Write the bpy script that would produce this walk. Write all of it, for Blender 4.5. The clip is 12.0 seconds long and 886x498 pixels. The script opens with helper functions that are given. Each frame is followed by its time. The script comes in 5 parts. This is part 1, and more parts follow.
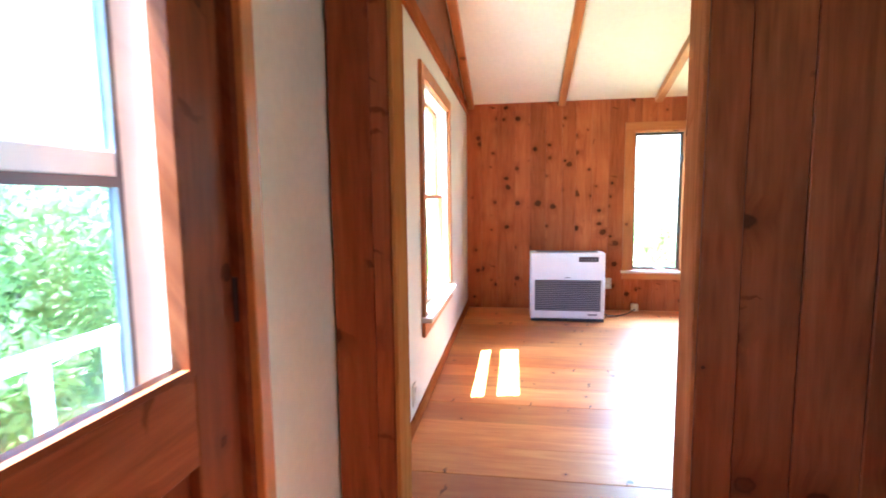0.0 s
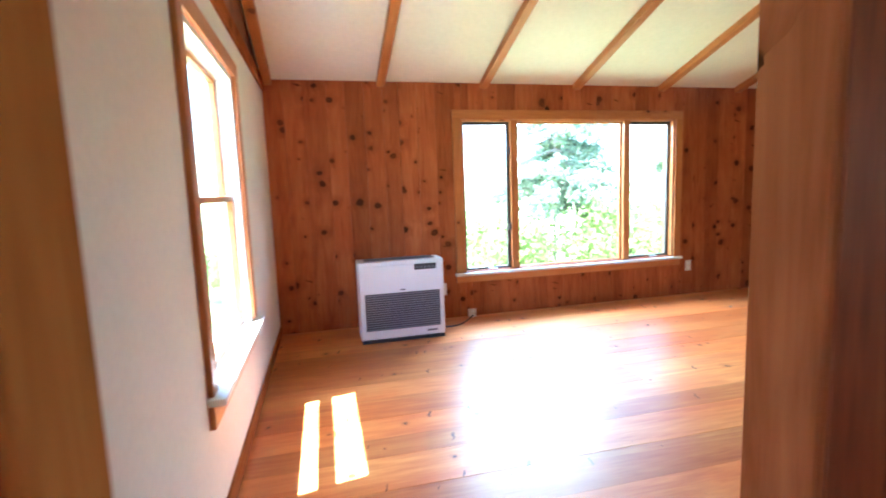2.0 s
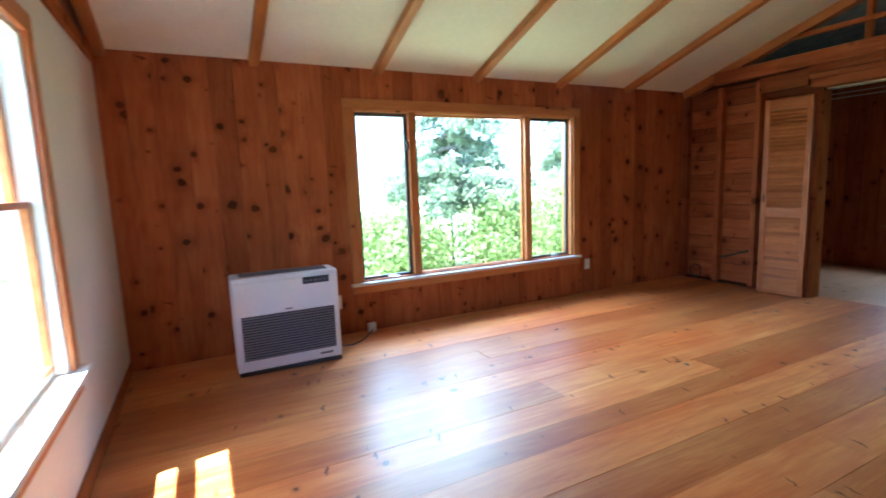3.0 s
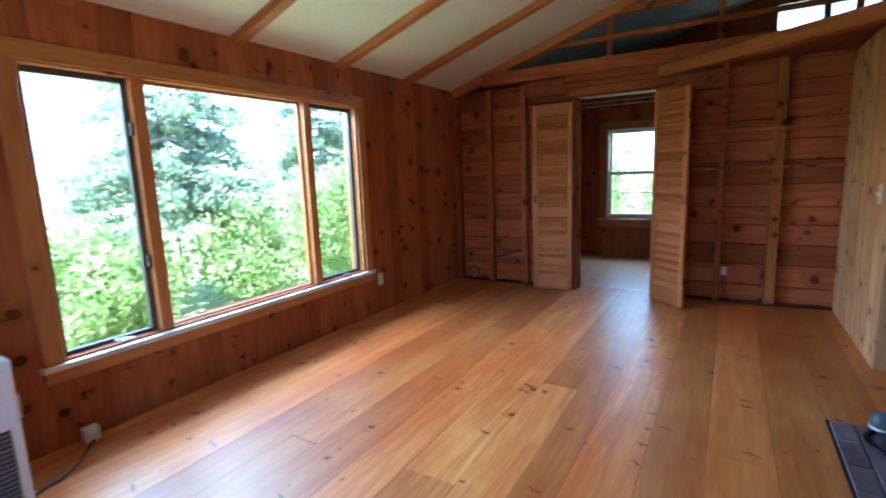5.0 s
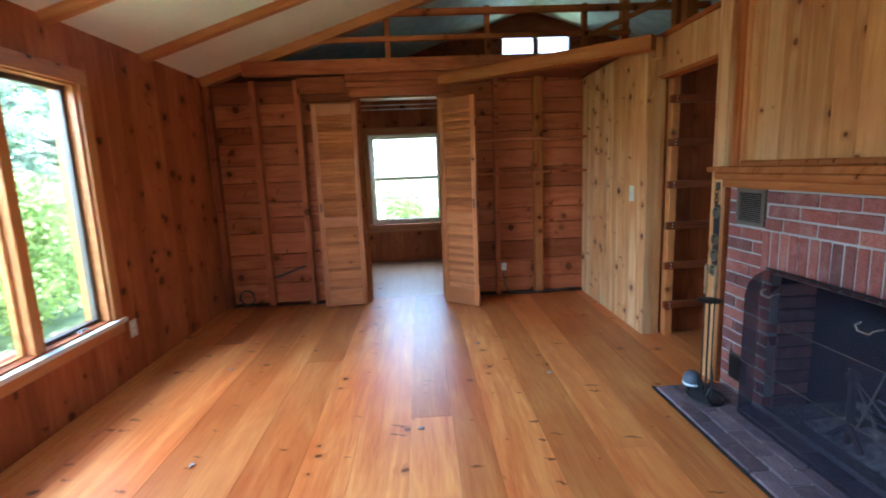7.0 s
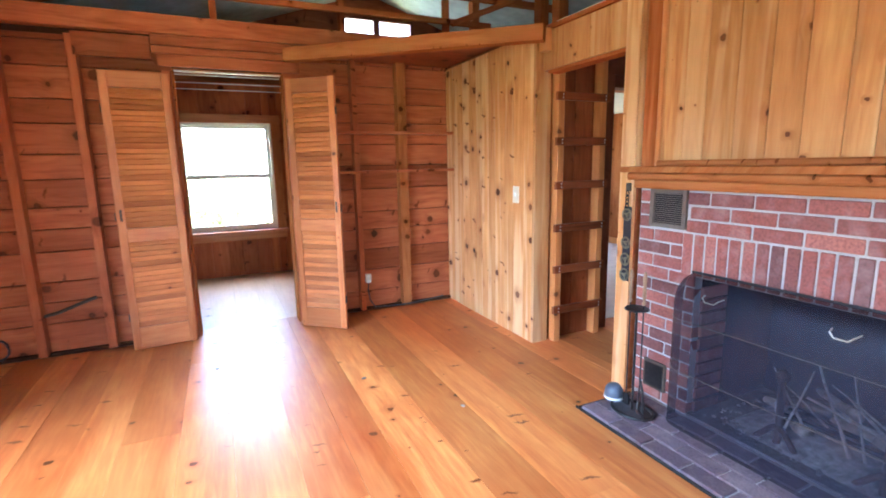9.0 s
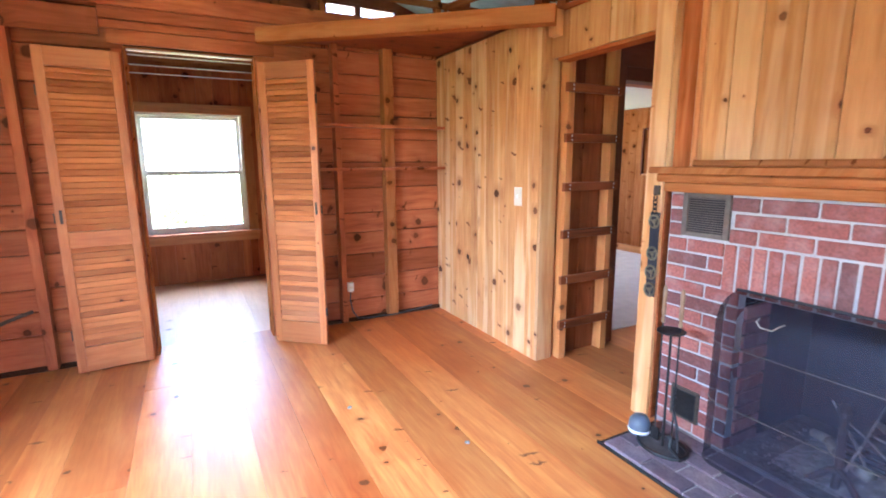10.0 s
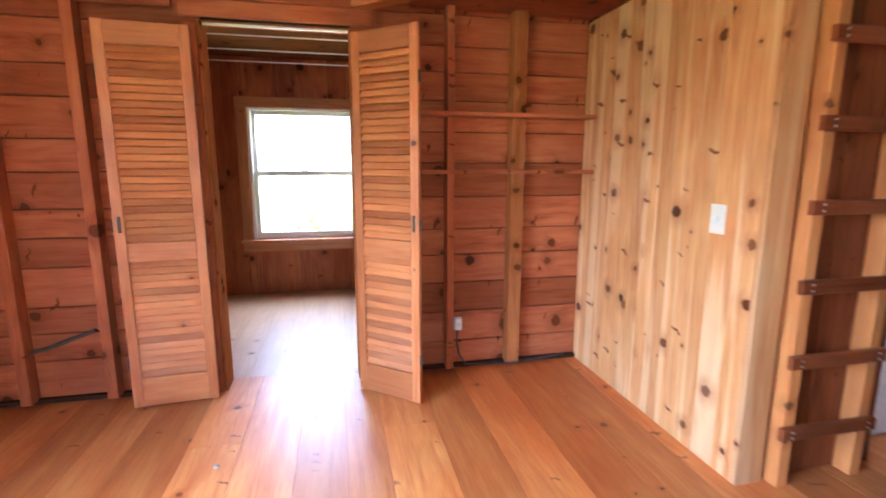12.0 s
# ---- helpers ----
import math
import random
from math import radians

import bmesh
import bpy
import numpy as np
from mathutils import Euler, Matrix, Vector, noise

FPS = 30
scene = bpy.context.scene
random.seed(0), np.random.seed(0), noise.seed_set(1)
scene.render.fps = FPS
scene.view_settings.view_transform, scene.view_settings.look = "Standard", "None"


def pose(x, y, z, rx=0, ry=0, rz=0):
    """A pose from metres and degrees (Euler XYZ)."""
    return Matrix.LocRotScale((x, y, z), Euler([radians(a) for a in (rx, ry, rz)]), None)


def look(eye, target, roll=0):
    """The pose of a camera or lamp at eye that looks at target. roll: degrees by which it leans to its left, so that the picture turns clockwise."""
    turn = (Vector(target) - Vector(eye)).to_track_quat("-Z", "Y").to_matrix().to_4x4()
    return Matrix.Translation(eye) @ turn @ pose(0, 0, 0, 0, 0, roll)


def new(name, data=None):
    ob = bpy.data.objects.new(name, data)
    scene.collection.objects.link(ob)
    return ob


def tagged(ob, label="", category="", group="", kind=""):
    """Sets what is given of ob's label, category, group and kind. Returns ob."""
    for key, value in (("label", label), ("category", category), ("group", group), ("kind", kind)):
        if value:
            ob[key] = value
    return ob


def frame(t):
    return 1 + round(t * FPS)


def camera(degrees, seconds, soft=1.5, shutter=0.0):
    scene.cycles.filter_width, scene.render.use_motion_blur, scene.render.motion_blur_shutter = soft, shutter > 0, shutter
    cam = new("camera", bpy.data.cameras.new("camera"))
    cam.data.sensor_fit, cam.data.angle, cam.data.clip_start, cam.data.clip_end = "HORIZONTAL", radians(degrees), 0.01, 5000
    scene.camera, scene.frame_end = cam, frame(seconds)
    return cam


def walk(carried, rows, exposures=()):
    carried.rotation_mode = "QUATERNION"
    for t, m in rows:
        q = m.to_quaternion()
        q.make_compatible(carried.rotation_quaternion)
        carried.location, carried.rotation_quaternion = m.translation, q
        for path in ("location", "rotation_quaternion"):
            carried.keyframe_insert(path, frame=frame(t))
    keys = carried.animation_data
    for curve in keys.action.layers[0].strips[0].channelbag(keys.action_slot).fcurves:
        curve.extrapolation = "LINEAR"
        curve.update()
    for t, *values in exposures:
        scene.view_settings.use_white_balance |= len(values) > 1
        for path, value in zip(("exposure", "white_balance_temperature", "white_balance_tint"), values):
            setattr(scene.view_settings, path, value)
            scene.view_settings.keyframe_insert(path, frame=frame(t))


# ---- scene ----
cam = camera(85.3, 12.0, 1.8, 0.5)
PATH = [
    (0, (0.201, -0.28, 1.254), (-0.094, 1.687, 1.048), -0.7),
    (0.5, (0.148, -0.062, 1.257), (0.031, 1.923, 1.045), -1.0),
    (1, (0.109, 0.173, 1.262), (0.183, 2.16, 1.047), -1.3),
    (1.5, (0.095, 0.407, 1.266), (0.364, 2.375, 1.037), -1.6),
    (2, (0.107, 0.63, 1.275), (0.583, 2.558, 1.035), -2.1),
    (2.5, (0.154, 0.866, 1.285), (0.839, 2.728, 1.033), -2.1),
    (3, (0.217, 1.113, 1.293), (1.106, 2.884, 1.026), -2.2),
    (3.2, (0.239, 1.22, 1.295), (1.216, 2.944, 1.027), -2.1),
    (5, (0.436, 2.288, 1.345), (2.131, 3.302, 1.031), -2.2),
    (5.5, (0.495, 2.557, 1.35), (2.327, 3.293, 1.033), -2.2),
    (6, (0.561, 2.786, 1.357), (2.48, 3.245, 1.033), -2.1),
    (6.5, (0.629, 2.978, 1.36), (2.593, 3.16, 1.032), -2.0),
    (7, (0.74, 3.145, 1.357), (2.71, 3.063, 1.027), -2.3),
    (7.5, (0.894, 3.285, 1.35), (2.838, 2.962, 1.011), -2.1),
    (7.7, (0.963, 3.323, 1.349), (2.89, 2.914, 1.004), -1.8),
    (9.3, (1.594, 3.488, 1.338), (3.358, 2.61, 0.993), -1.0),
    (9.5, (1.674, 3.487, 1.337), (3.426, 2.586, 0.992), -0.8),
    (10, (1.882, 3.434, 1.334), (3.624, 2.517, 0.978), -0.4),
    (10.5, (2.091, 3.336, 1.333), (3.858, 2.475, 0.964), -0.1),
    (11, (2.304, 3.23, 1.332), (4.12, 2.478, 0.961), 0.2),
    (11.5, (2.541, 3.134, 1.331), (4.413, 2.53, 0.972), 0.3),
    (12, (2.8, 3.031, 1.328), (4.724, 2.612, 0.981), 0.1),
]
EXPOSURES = [(t, stops + 0.95, kelvin, tint) for t, stops, kelvin, tint in ((0.0, 3.78, 4920, -1), (1.5, 3.5, 4920, -1), (2.5, 2.90, 4900, -2), (3.2, 2.26, 4850, -2), (5.0, 2.17, 4700, -3), (6.5, 2.28, 4750, -2), (7.0, 2.60, 5000, 1), (7.5, 3.02, 5250, 5), (9.3, 3.95, 5160, 13), (10.0, 4.01, 5160, 14), (12.0, 3.90, 5250, 17))]
walk(cam, [(t, look(eye, target, roll)) for t, eye, target, roll in PATH], EXPOSURES)

# ---- world and lights ----
world = bpy.data.worlds.new("sky")
scene.world = world
world.use_nodes = True
wn = world.node_tree.nodes
sky = wn.new("ShaderNodeTexSky")
sky.sky_type = 'NISHITA'
sky.sun_disc = False
sky.sun_elevation = radians(68)
sky.sun_rotation = radians(-100)
wn["Background"].inputs["Strength"].default_value = 0.15
world.node_tree.links.new(sky.outputs["Color"], wn["Background"].inputs["Color"])
sun = new("sun", bpy.data.lights.new("sun", 'SUN'))
sun.data.energy = 5.0
sun.data.angle = radians(0.5)
sun.data.color = (1.0, 0.96, 0.91)
sun.matrix_world = look((-0.369, -0.065, 1.0), (0, 0, 0))


def daylight_lamp(x, y, z, target, w, h, power, tint=(0.80, 0.93, 1.0)):
    """An added area lamp outside an opening, standing in for the sky's light."""
    lamp = new("daylight_fill", bpy.data.lights.new("daylight_fill", 'AREA'))
    lamp.data.shape, lamp.data.size, lamp.data.size_y = 'RECTANGLE', w, h
    lamp.data.energy, lamp.data.color = power, tint
    lamp.matrix_world = look((x, y, z), target)
    return lamp


daylight_lamp(2.5, 7.0, 2.6, (2.7, 4.0, 0.2), 2.8, 1.3, 39)
daylight_lamp(-0.95, 3.07, 1.6, (2.5, 3.07, 0.4), 1.1, 1.4, 0.8)
daylight_lamp(8.5, 3.35, 1.6, (6.6, 3.35, 0.0), 1.1, 1.2, 3.2, (0.93, 0.97, 1.0))
daylight_lamp(8.35, 1.5, 3.05, (5.0, 1.5, 2.9), 0.8, 0.5, 1.2)
daylight_lamp(-1.0, 0.2, 1.6, (1.5, 0.2, 0.4), 0.9, 1.0, 0.4)
# bedroom fill lamp, behind an invented opening that stays out of view
daylight_lamp(8.3, -1.05, 1.4, (5.5, -1.2, 0.3), 0.9, 0.8, 1.8, (1.0, 0.93, 0.80))

# ---- materials ----


def mat_base(name, rough=0.5, metal=0.0):
    m = bpy.data.materials.new(name)
    m.use_nodes = True
    nt = m.node_tree
    b = nt.nodes["Principled BSDF"]
    b.inputs["Roughness"].default_value = rough
    b.inputs["Metallic"].default_value = metal
    return m, nt, b


def node(nt, kind, **sockets):
    n = nt.nodes.new(kind)
    for k, v in sockets.items():
        n.inputs[k].default_value = v
    return n


def ramp(nt, fac, stops):
    r = nt.nodes.new("ShaderNodeValToRGB")
    while len(r.color_ramp.elements) < len(stops):
        r.color_ramp.elements.new(0.5)
    for e, (p, c) in zip(r.color_ramp.elements, stops):
        e.position = p
        e.color = c if len(c) == 4 else (*c, 1)
    nt.links.new(fac, r.inputs["Fac"])
    return r


def mathn(nt, op, a, b=None, c=None):
    n = nt.nodes.new("ShaderNodeMath")
    n.operation = op
    for i, v in enumerate((a, b, c)):
        if v is None:
            continue
        if isinstance(v, (int, float)):
            n.inputs[i].default_value = v
        else:
            nt.links.new(v, n.inputs[i])
    return n.outputs[0]


def mixc(nt, fac, a, b, blend='MIX'):
    n = nt.nodes.new("ShaderNodeMix")
    n.data_type, n.blend_type = 'RGBA', blend
    for i, v in ((0, fac), (6, a), (7, b)):
        if isinstance(v, (int, float)):
            n.inputs[i].default_value = v
        elif isinstance(v, tuple):
            n.inputs[i].default_value = (*v, 1) if len(v) == 3 else v
        else:
            nt.links.new(v, n.inputs[i])
    return n.outputs[2]


def bumped(nt, b, height, strength=0.2, distance=0.002):
    n = node(nt, "ShaderNodeBump", Strength=strength, Distance=distance)
    nt.links.new(height, n.inputs["Height"])
    nt.links.new(n.outputs[0], b.inputs["Normal"])


def pine(name, light, mid, dark, rough=0.42, knots=0.55, knot_scale=3.6, coat=0.0, vary=0.35, rand='object', knot=(0.060, 0.016, 0.005), bump=0.25, ksize=0.15, spec=0.5, patch=0.0, ticks=0.0, sap=0.0, fig=0.045):
    """Knotty pine. In each board's own space x runs across and y along the grain."""
    m, nt, b = mat_base(name, rough)
    tc = nt.nodes.new("ShaderNodeTexCoord")
    if rand == 'object':
        rnd = nt.nodes.new("ShaderNodeObjectInfo").outputs["Random"]
    else:
        rnd = nt.nodes.new("ShaderNodeNewGeometry").outputs["Random Per Island"]
    sep = nt.nodes.new("ShaderNodeSeparateXYZ")
    nt.links.new(tc.outputs["Object"], sep.inputs[0])
    u = mathn(nt, 'ADD', mathn(nt, 'ADD', sep.outputs[0], mathn(nt, 'MULTIPLY', sep.outputs[2], 0.7)), mathn(nt, 'MULTIPLY', rnd, 41.0))
    v = mathn(nt, 'ADD', sep.outputs[1], mathn(nt, 'MULTIPLY', rnd, 173.0))
    uv = nt.nodes.new("ShaderNodeCombineXYZ")
    nt.links.new(u, uv.inputs[0]), nt.links.new(v, uv.inputs[1])
    # knots: round dark spots, only in some cells
    kv = nt.nodes.new("ShaderNodeCombineXYZ")
    nt.links.new(mathn(nt, 'MULTIPLY', u, 1.0), kv.inputs[0]), nt.links.new(mathn(nt, 'MULTIPLY', v, 1.1), kv.inputs[1])
    wob = node(nt, "ShaderNodeTexNoise", Scale=26.0, Detail=3.0)
    nt.links.new(uv.outputs[0], wob.inputs["Vector"])
    kvw = nt.nodes.new("ShaderNodeMix")
    kvw.data_type = 'VECTOR'
    kvw.inputs[0].default_value = 0.03
    nt.links.new(kv.outputs[0], kvw.inputs[4]), nt.links.new(wob.outputs["Color"], kvw.inputs[5])
    vor = node(nt, "ShaderNodeTexVoronoi", Scale=knot_scale)
    vor.voronoi_dimensions = '2D'
    nt.links.new(kvw.outputs[1], vor.inputs["Vector"])
    cell = nt.nodes.new("ShaderNodeSeparateColor")
    nt.links.new(vor.outputs["Color"], cell.inputs[0])
    size = mathn(nt, 'MULTIPLY', mathn(nt, 'POWER', mathn(nt, 'MAXIMUM', mathn(nt, 'SUBTRACT', cell.outputs[0], 1.0 - knots), 0.0), 1.4), ksize / max(knots, 0.05) ** 1.4)
    inside = mathn(nt, 'DIVIDE', vor.outputs["Distance"], mathn(nt, 'ADD', size, 0.0005))
    kmask = ramp(nt, inside, [(0.0, (1, 1, 1)), (0.72, (0.95, 0.95, 0.95)), (0.9, (0.35, 0.35, 0.35)), (1.0, (0, 0, 0))]).outputs[0]
    halo = ramp(nt, mathn(nt, 'MULTIPLY', inside, 0.33), [(0.0, (1, 1, 1)), (1.0, (0, 0, 0))]).outputs[0]
    # grain: long streaks, bent round the knots
    gv = nt.nodes.new("ShaderNodeCombineXYZ")
    bend = mathn(nt, 'MULTIPLY', halo, 0.035)
    nt.links.new(mathn(nt, 'ADD', u, bend), gv.inputs[0]), nt.links.new(mathn(nt, 'MULTIPLY', v, 0.085), gv.inputs[1])
    fine = node(nt, "ShaderNodeTexNoise", Scale=60.0, Detail=4.0, Roughness=0.6, Distortion=0.5)
    nt.links.new(gv.outputs[0], fine.inputs["Vector"])
    wide = node(nt, "ShaderNodeTexNoise", Scale=10.0, Detail=3.0, Roughness=0.55, Distortion=1.6)
    nt.links.new(gv.outputs[0], wide.inputs["Vector"])
    cloud = node(nt, "ShaderNodeTexNoise", Scale=2.2, Detail=3.0)
    nt.links.new(uv.outputs[0], cloud.inputs["Vector"])
    # flat-sawn figure: contour lines of a long stretched noise
    fv = nt.nodes.new("ShaderNodeCombineXYZ")
    nt.links.new(mathn(nt, 'ADD', u, mathn(nt, 'MULTIPLY', halo, 0.03)), fv.inputs[0]), nt.links.new(mathn(nt, 'MULTIPLY', v, 0.16), fv.inputs[1])
    rings = node(nt, "ShaderNodeTexNoise", Scale=5.5, Detail=1.0, Roughness=0.4)
    nt.links.new(fv.outputs[0], rings.inputs["Vector"])
    figure = mathn(nt, 'ADD', mathn(nt, 'MULTIPLY', mathn(nt, 'SINE', mathn(nt, 'MULTIPLY', rings.outputs[0], 70.0)), 0.5), 0.5)
    mixg = mathn(nt, 'ADD', mathn(nt, 'ADD', mathn(nt, 'MULTIPLY', fine.outputs[0], 0.30), mathn(nt, 'MULTIPLY', wide.outputs[0], 0.58)), mathn(nt, 'MULTIPLY', mathn(nt, 'SUBTRACT', figure, 0.5), fig))
    mixg = mathn(nt, 'ADD', mixg, 0.06)
    col = ramp(nt, mixg, [(0.31, dark), (0.48, mid), (0.65, light)]).outputs[0]
    col = mixc(nt, ramp(nt, cloud.outputs[0], [(0.35, (0, 0, 0)), (0.7, (0.5, 0.5, 0.5))]).outputs[0], col, dark)
    tone = ramp(nt, mathn(nt, 'FRACT', mathn(nt, 'MULTIPLY', rnd, 7.31)), [(0.0, (1 - vary, 1 - vary * 1.15, 1 - vary * 1.25)), (0.5, (1, 1, 1)), (1.0, (1 + vary * 0.5, 1 + vary * 0.55, 1 + vary * 0.6))]).outputs[0]
    col = mixc(nt, 1.0, col, tone, 'MULTIPLY')
    if patch:
        geo = nt.nodes.new("ShaderNodeNewGeometry")
        mp = nt.nodes.new("ShaderNodeMapping")
        mp.inputs["Scale"].default_value = (0.35, 1.3, 1.0)
        nt.links.new(geo.outputs["Position"], mp.inputs["Vector"])
        worn = node(nt, "ShaderNodeTexNoise", Scale=1.3, Detail=4.0, Roughness=0.55)
        nt.links.new(mp.outputs[0], worn.inputs["Vector"])
        shade = ramp(nt, worn.outputs[0], [(0.36, (0.92, 0.72, 0.60)), (0.50, (1.0, 1.0, 1.0)), (0.64, (1.08, 1.22, 1.30))]).outputs[0]
        col = mixc(nt, patch, col, mixc(nt, 1.0, col, shade, 'MULTIPLY'))
    if sap:
        sv = nt.nodes.new("ShaderNodeCombineXYZ")
        nt.links.new(u, sv.inputs[0]), nt.links.new(mathn(nt, 'MULTIPLY', v, 0.06), sv.inputs[1])
        pale = node(nt, "ShaderNodeTexNoise", Scale=9.0, Detail=2.0, Distortion=0.6)
        nt.links.new(sv.outputs[0], pale.inputs["Vector"])
        band = ramp(nt, pale.outputs[0], [(0.50, (0, 0, 0)), (0.60, (sap, sap, sap))]).outputs[0]
        col = mixc(nt, band, col, tuple(min(0.85, c * k) for c, k in zip(light, (1.12, 1.45, 2.1))))
    col = mixc(nt, mathn(nt, 'MULTIPLY', halo, 0.62), col, tuple(c * k for c, k in zip(dark, (0.72, 0.58, 0.50))))
    # knot hearts run from red-brown to nearly black, some only faint
    heart = mixc(nt, cell.outputs[1], tuple(c * 0.6 for c in knot), (knot[0] * 1.9, knot[1] * 1.7, knot[2] * 1.5))
    rim = ramp(nt, inside, [(0.4, (0, 0, 0)), (0.72, (0.85, 0.85, 0.85)), (0.95, (0, 0, 0))]).outputs[0]
    heart = mixc(nt, rim, heart, tuple(c * 0.55 for c in knot))
    col = mixc(nt, mathn(nt, 'MULTIPLY', kmask, mathn(nt, 'ADD', mathn(nt, 'MULTIPLY', cell.outputs[2], 0.3), 0.7)), col, heart)
    if ticks:
        # spike knots and gouges: short dark ticks across the grain
        tv = nt.nodes.new("ShaderNodeCombineXYZ")
        slant = mathn(nt, 'ADD', v, mathn(nt, 'MULTIPLY', wob.outputs[0], 0.05))
        nt.links.new(mathn(nt, 'MULTIPLY', u, 0.75), tv.inputs[0]), nt.links.new(mathn(nt, 'MULTIPLY', mathn(nt, 'ADD', slant, mathn(nt, 'MULTIPLY', u, 0.25)), 3.4), tv.inputs[1])
        tick = node(nt, "ShaderNodeTexVoronoi", Scale=4.6)
        tick.voronoi_dimensions = '2D'
        nt.links.new(tv.outputs[0], tick.inputs["Vector"])
        tcell = nt.nodes.new("ShaderNodeSeparateColor")
        nt.links.new(tick.outputs["Color"], tcell.inputs[0])
        reach = mathn(nt, 'MULTIPLY', mathn(nt, 'MAXIMUM', mathn(nt, 'SUBTRACT', tcell.outputs[0], 1.0 - ticks), 0.0), 0.20 / ticks)
        tmask = ramp(nt, mathn(nt, 'DIVIDE', tick.outputs["Distance"], mathn(nt, 'ADD', reach, 0.0005)), [(0.5, (0.9, 0.9, 0.9)), (1.0, (0, 0, 0))]).outputs[0]
        col = mixc(nt, tmask, col, (knot[0] * 2.2, knot[1] * 2.0, knot[2] * 1.6))
    nt.links.new(col, b.inputs["Base Color"])
    b.inputs["Coat Weight"].default_value = coat
    b.inputs["Specular IOR Level"].default_value = spec
    b.inputs["Coat Roughness"].default_value = 0.30
    nt.links.new(mathn(nt, 'ADD', mathn(nt, 'MULTIPLY', wide.outputs[0], 0.16), rough - 0.08), b.inputs["Roughness"])
    bumped(nt, b, mixg, bump, 0.0015)
    return m


def plain(name, color, rough=0.6, metal=0.0, scale=20.0, amount=0.12, bump=0.1, dist=0.002):
    """A plain surface with faint blotches at two scales and slight relief."""
    m, nt, b = mat_base(name, rough, metal)
    tc = nt.nodes.new("ShaderNodeTexCoord")
    n1 = node(nt, "ShaderNodeTexNoise", Scale=scale, Detail=4.0)
    n2 = node(nt, "ShaderNodeTexNoise", Scale=scale * 0.08, Detail=2.0)
    nt.links.new(tc.outputs["Object"], n1.inputs["Vector"]), nt.links.new(tc.outputs["Object"], n2.inputs["Vector"])
    f = mathn(nt, 'ADD', mathn(nt, 'MULTIPLY', n1.outputs[0], 0.5), mathn(nt, 'MULTIPLY', n2.outputs[0], 0.5))
    lo, hi = tuple(c * (1 - amount) for c in color), tuple(min(1, c * (1 + amount)) for c in color)
    nt.links.new(ramp(nt, f, [(0.35, lo), (0.65, hi)]).outputs[0], b.inputs["Base Color"])
    bumped(nt, b, n1.outputs[0], bump, dist)
    return m


pine_wall = pine("pine_wall", (0.54, 0.182, 0.064), (0.45, 0.132, 0.043), (0.29, 0.072, 0.022), 0.48, knots=0.8, knot_scale=4.8, vary=0.24, ksize=0.2, spec=0.15, ticks=0.08)
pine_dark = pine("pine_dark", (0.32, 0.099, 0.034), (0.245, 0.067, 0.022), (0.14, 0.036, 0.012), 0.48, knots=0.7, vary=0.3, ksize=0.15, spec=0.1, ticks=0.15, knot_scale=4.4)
pine_pale = pine("pine_pale", (0.72, 0.395, 0.16), (0.63, 0.31, 0.113), (0.44, 0.165, 0.052), 0.5, knots=0.75, knot_scale=4.6, vary=0.18, ksize=0.17, spec=0.14, ticks=0.2, sap=0.45)
pine_rough = pine("pine_rough", (0.484, 0.160, 0.061), (0.398, 0.114, 0.041), (0.211, 0.051, 0.017), 0.6, vary=0.36, knots=0.65, knot_scale=3.8, bump=0.5, ksize=0.17, spec=0.12, ticks=0.22)
pine_trim = pine("pine_trim", (0.63, 0.280, 0.088), (0.55, 0.215, 0.062), (0.40, 0.130, 0.036), 0.40, knots=0.35, vary=0.15, spec=0.4, ksize=0.1)
pine_mantel = pine("pine_mantel", (0.6, 0.318, 0.122), (0.5, 0.236, 0.084), (0.34, 0.13, 0.044), 0.5, knots=0.75, knot_scale=4.6, vary=0.22, ksize=0.12, spec=0.16, ticks=0.1, sap=0.35)
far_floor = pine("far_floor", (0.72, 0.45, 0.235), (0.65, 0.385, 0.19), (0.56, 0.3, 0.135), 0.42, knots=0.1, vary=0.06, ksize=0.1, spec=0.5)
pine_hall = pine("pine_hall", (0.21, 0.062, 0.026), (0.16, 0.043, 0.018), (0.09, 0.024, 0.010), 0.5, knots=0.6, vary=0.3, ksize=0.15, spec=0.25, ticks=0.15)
pine_red = pine("pine_red", (0.46, 0.162, 0.054), (0.37, 0.114, 0.036), (0.21, 0.058, 0.018), 0.45, knots=0.45, vary=0.2, spec=0.0, ksize=0.13)
rung_wood = pine("rung_wood", (0.27, 0.078, 0.028), (0.21, 0.056, 0.020), (0.11, 0.030, 0.011), 0.4, knots=0.0, vary=0.2, spec=0.15)
louver_wood = pine("louver_wood", (0.55, 0.222, 0.072), (0.47, 0.166, 0.052), (0.32, 0.095, 0.028), 0.42, knots=0.03, vary=0.30, spec=0.35)
slat_wood = pine("slat_wood", (0.61, 0.245, 0.078), (0.52, 0.182, 0.055), (0.32, 0.088, 0.024), 0.42, knots=0.03, vary=0.34, spec=0.35)
floor_wood = pine("floor_wood", (0.7, 0.305, 0.088), (0.575, 0.2, 0.053), (0.43, 0.112, 0.027), 0.38, knots=0.28, knot_scale=4.2, coat=0.06, vary=0.34, bump=0.12, ksize=0.11, patch=1.0, ticks=0.15, fig=0.03, spec=0.42)
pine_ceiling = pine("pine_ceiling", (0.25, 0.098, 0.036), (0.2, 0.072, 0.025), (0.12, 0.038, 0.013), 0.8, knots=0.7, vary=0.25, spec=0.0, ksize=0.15)
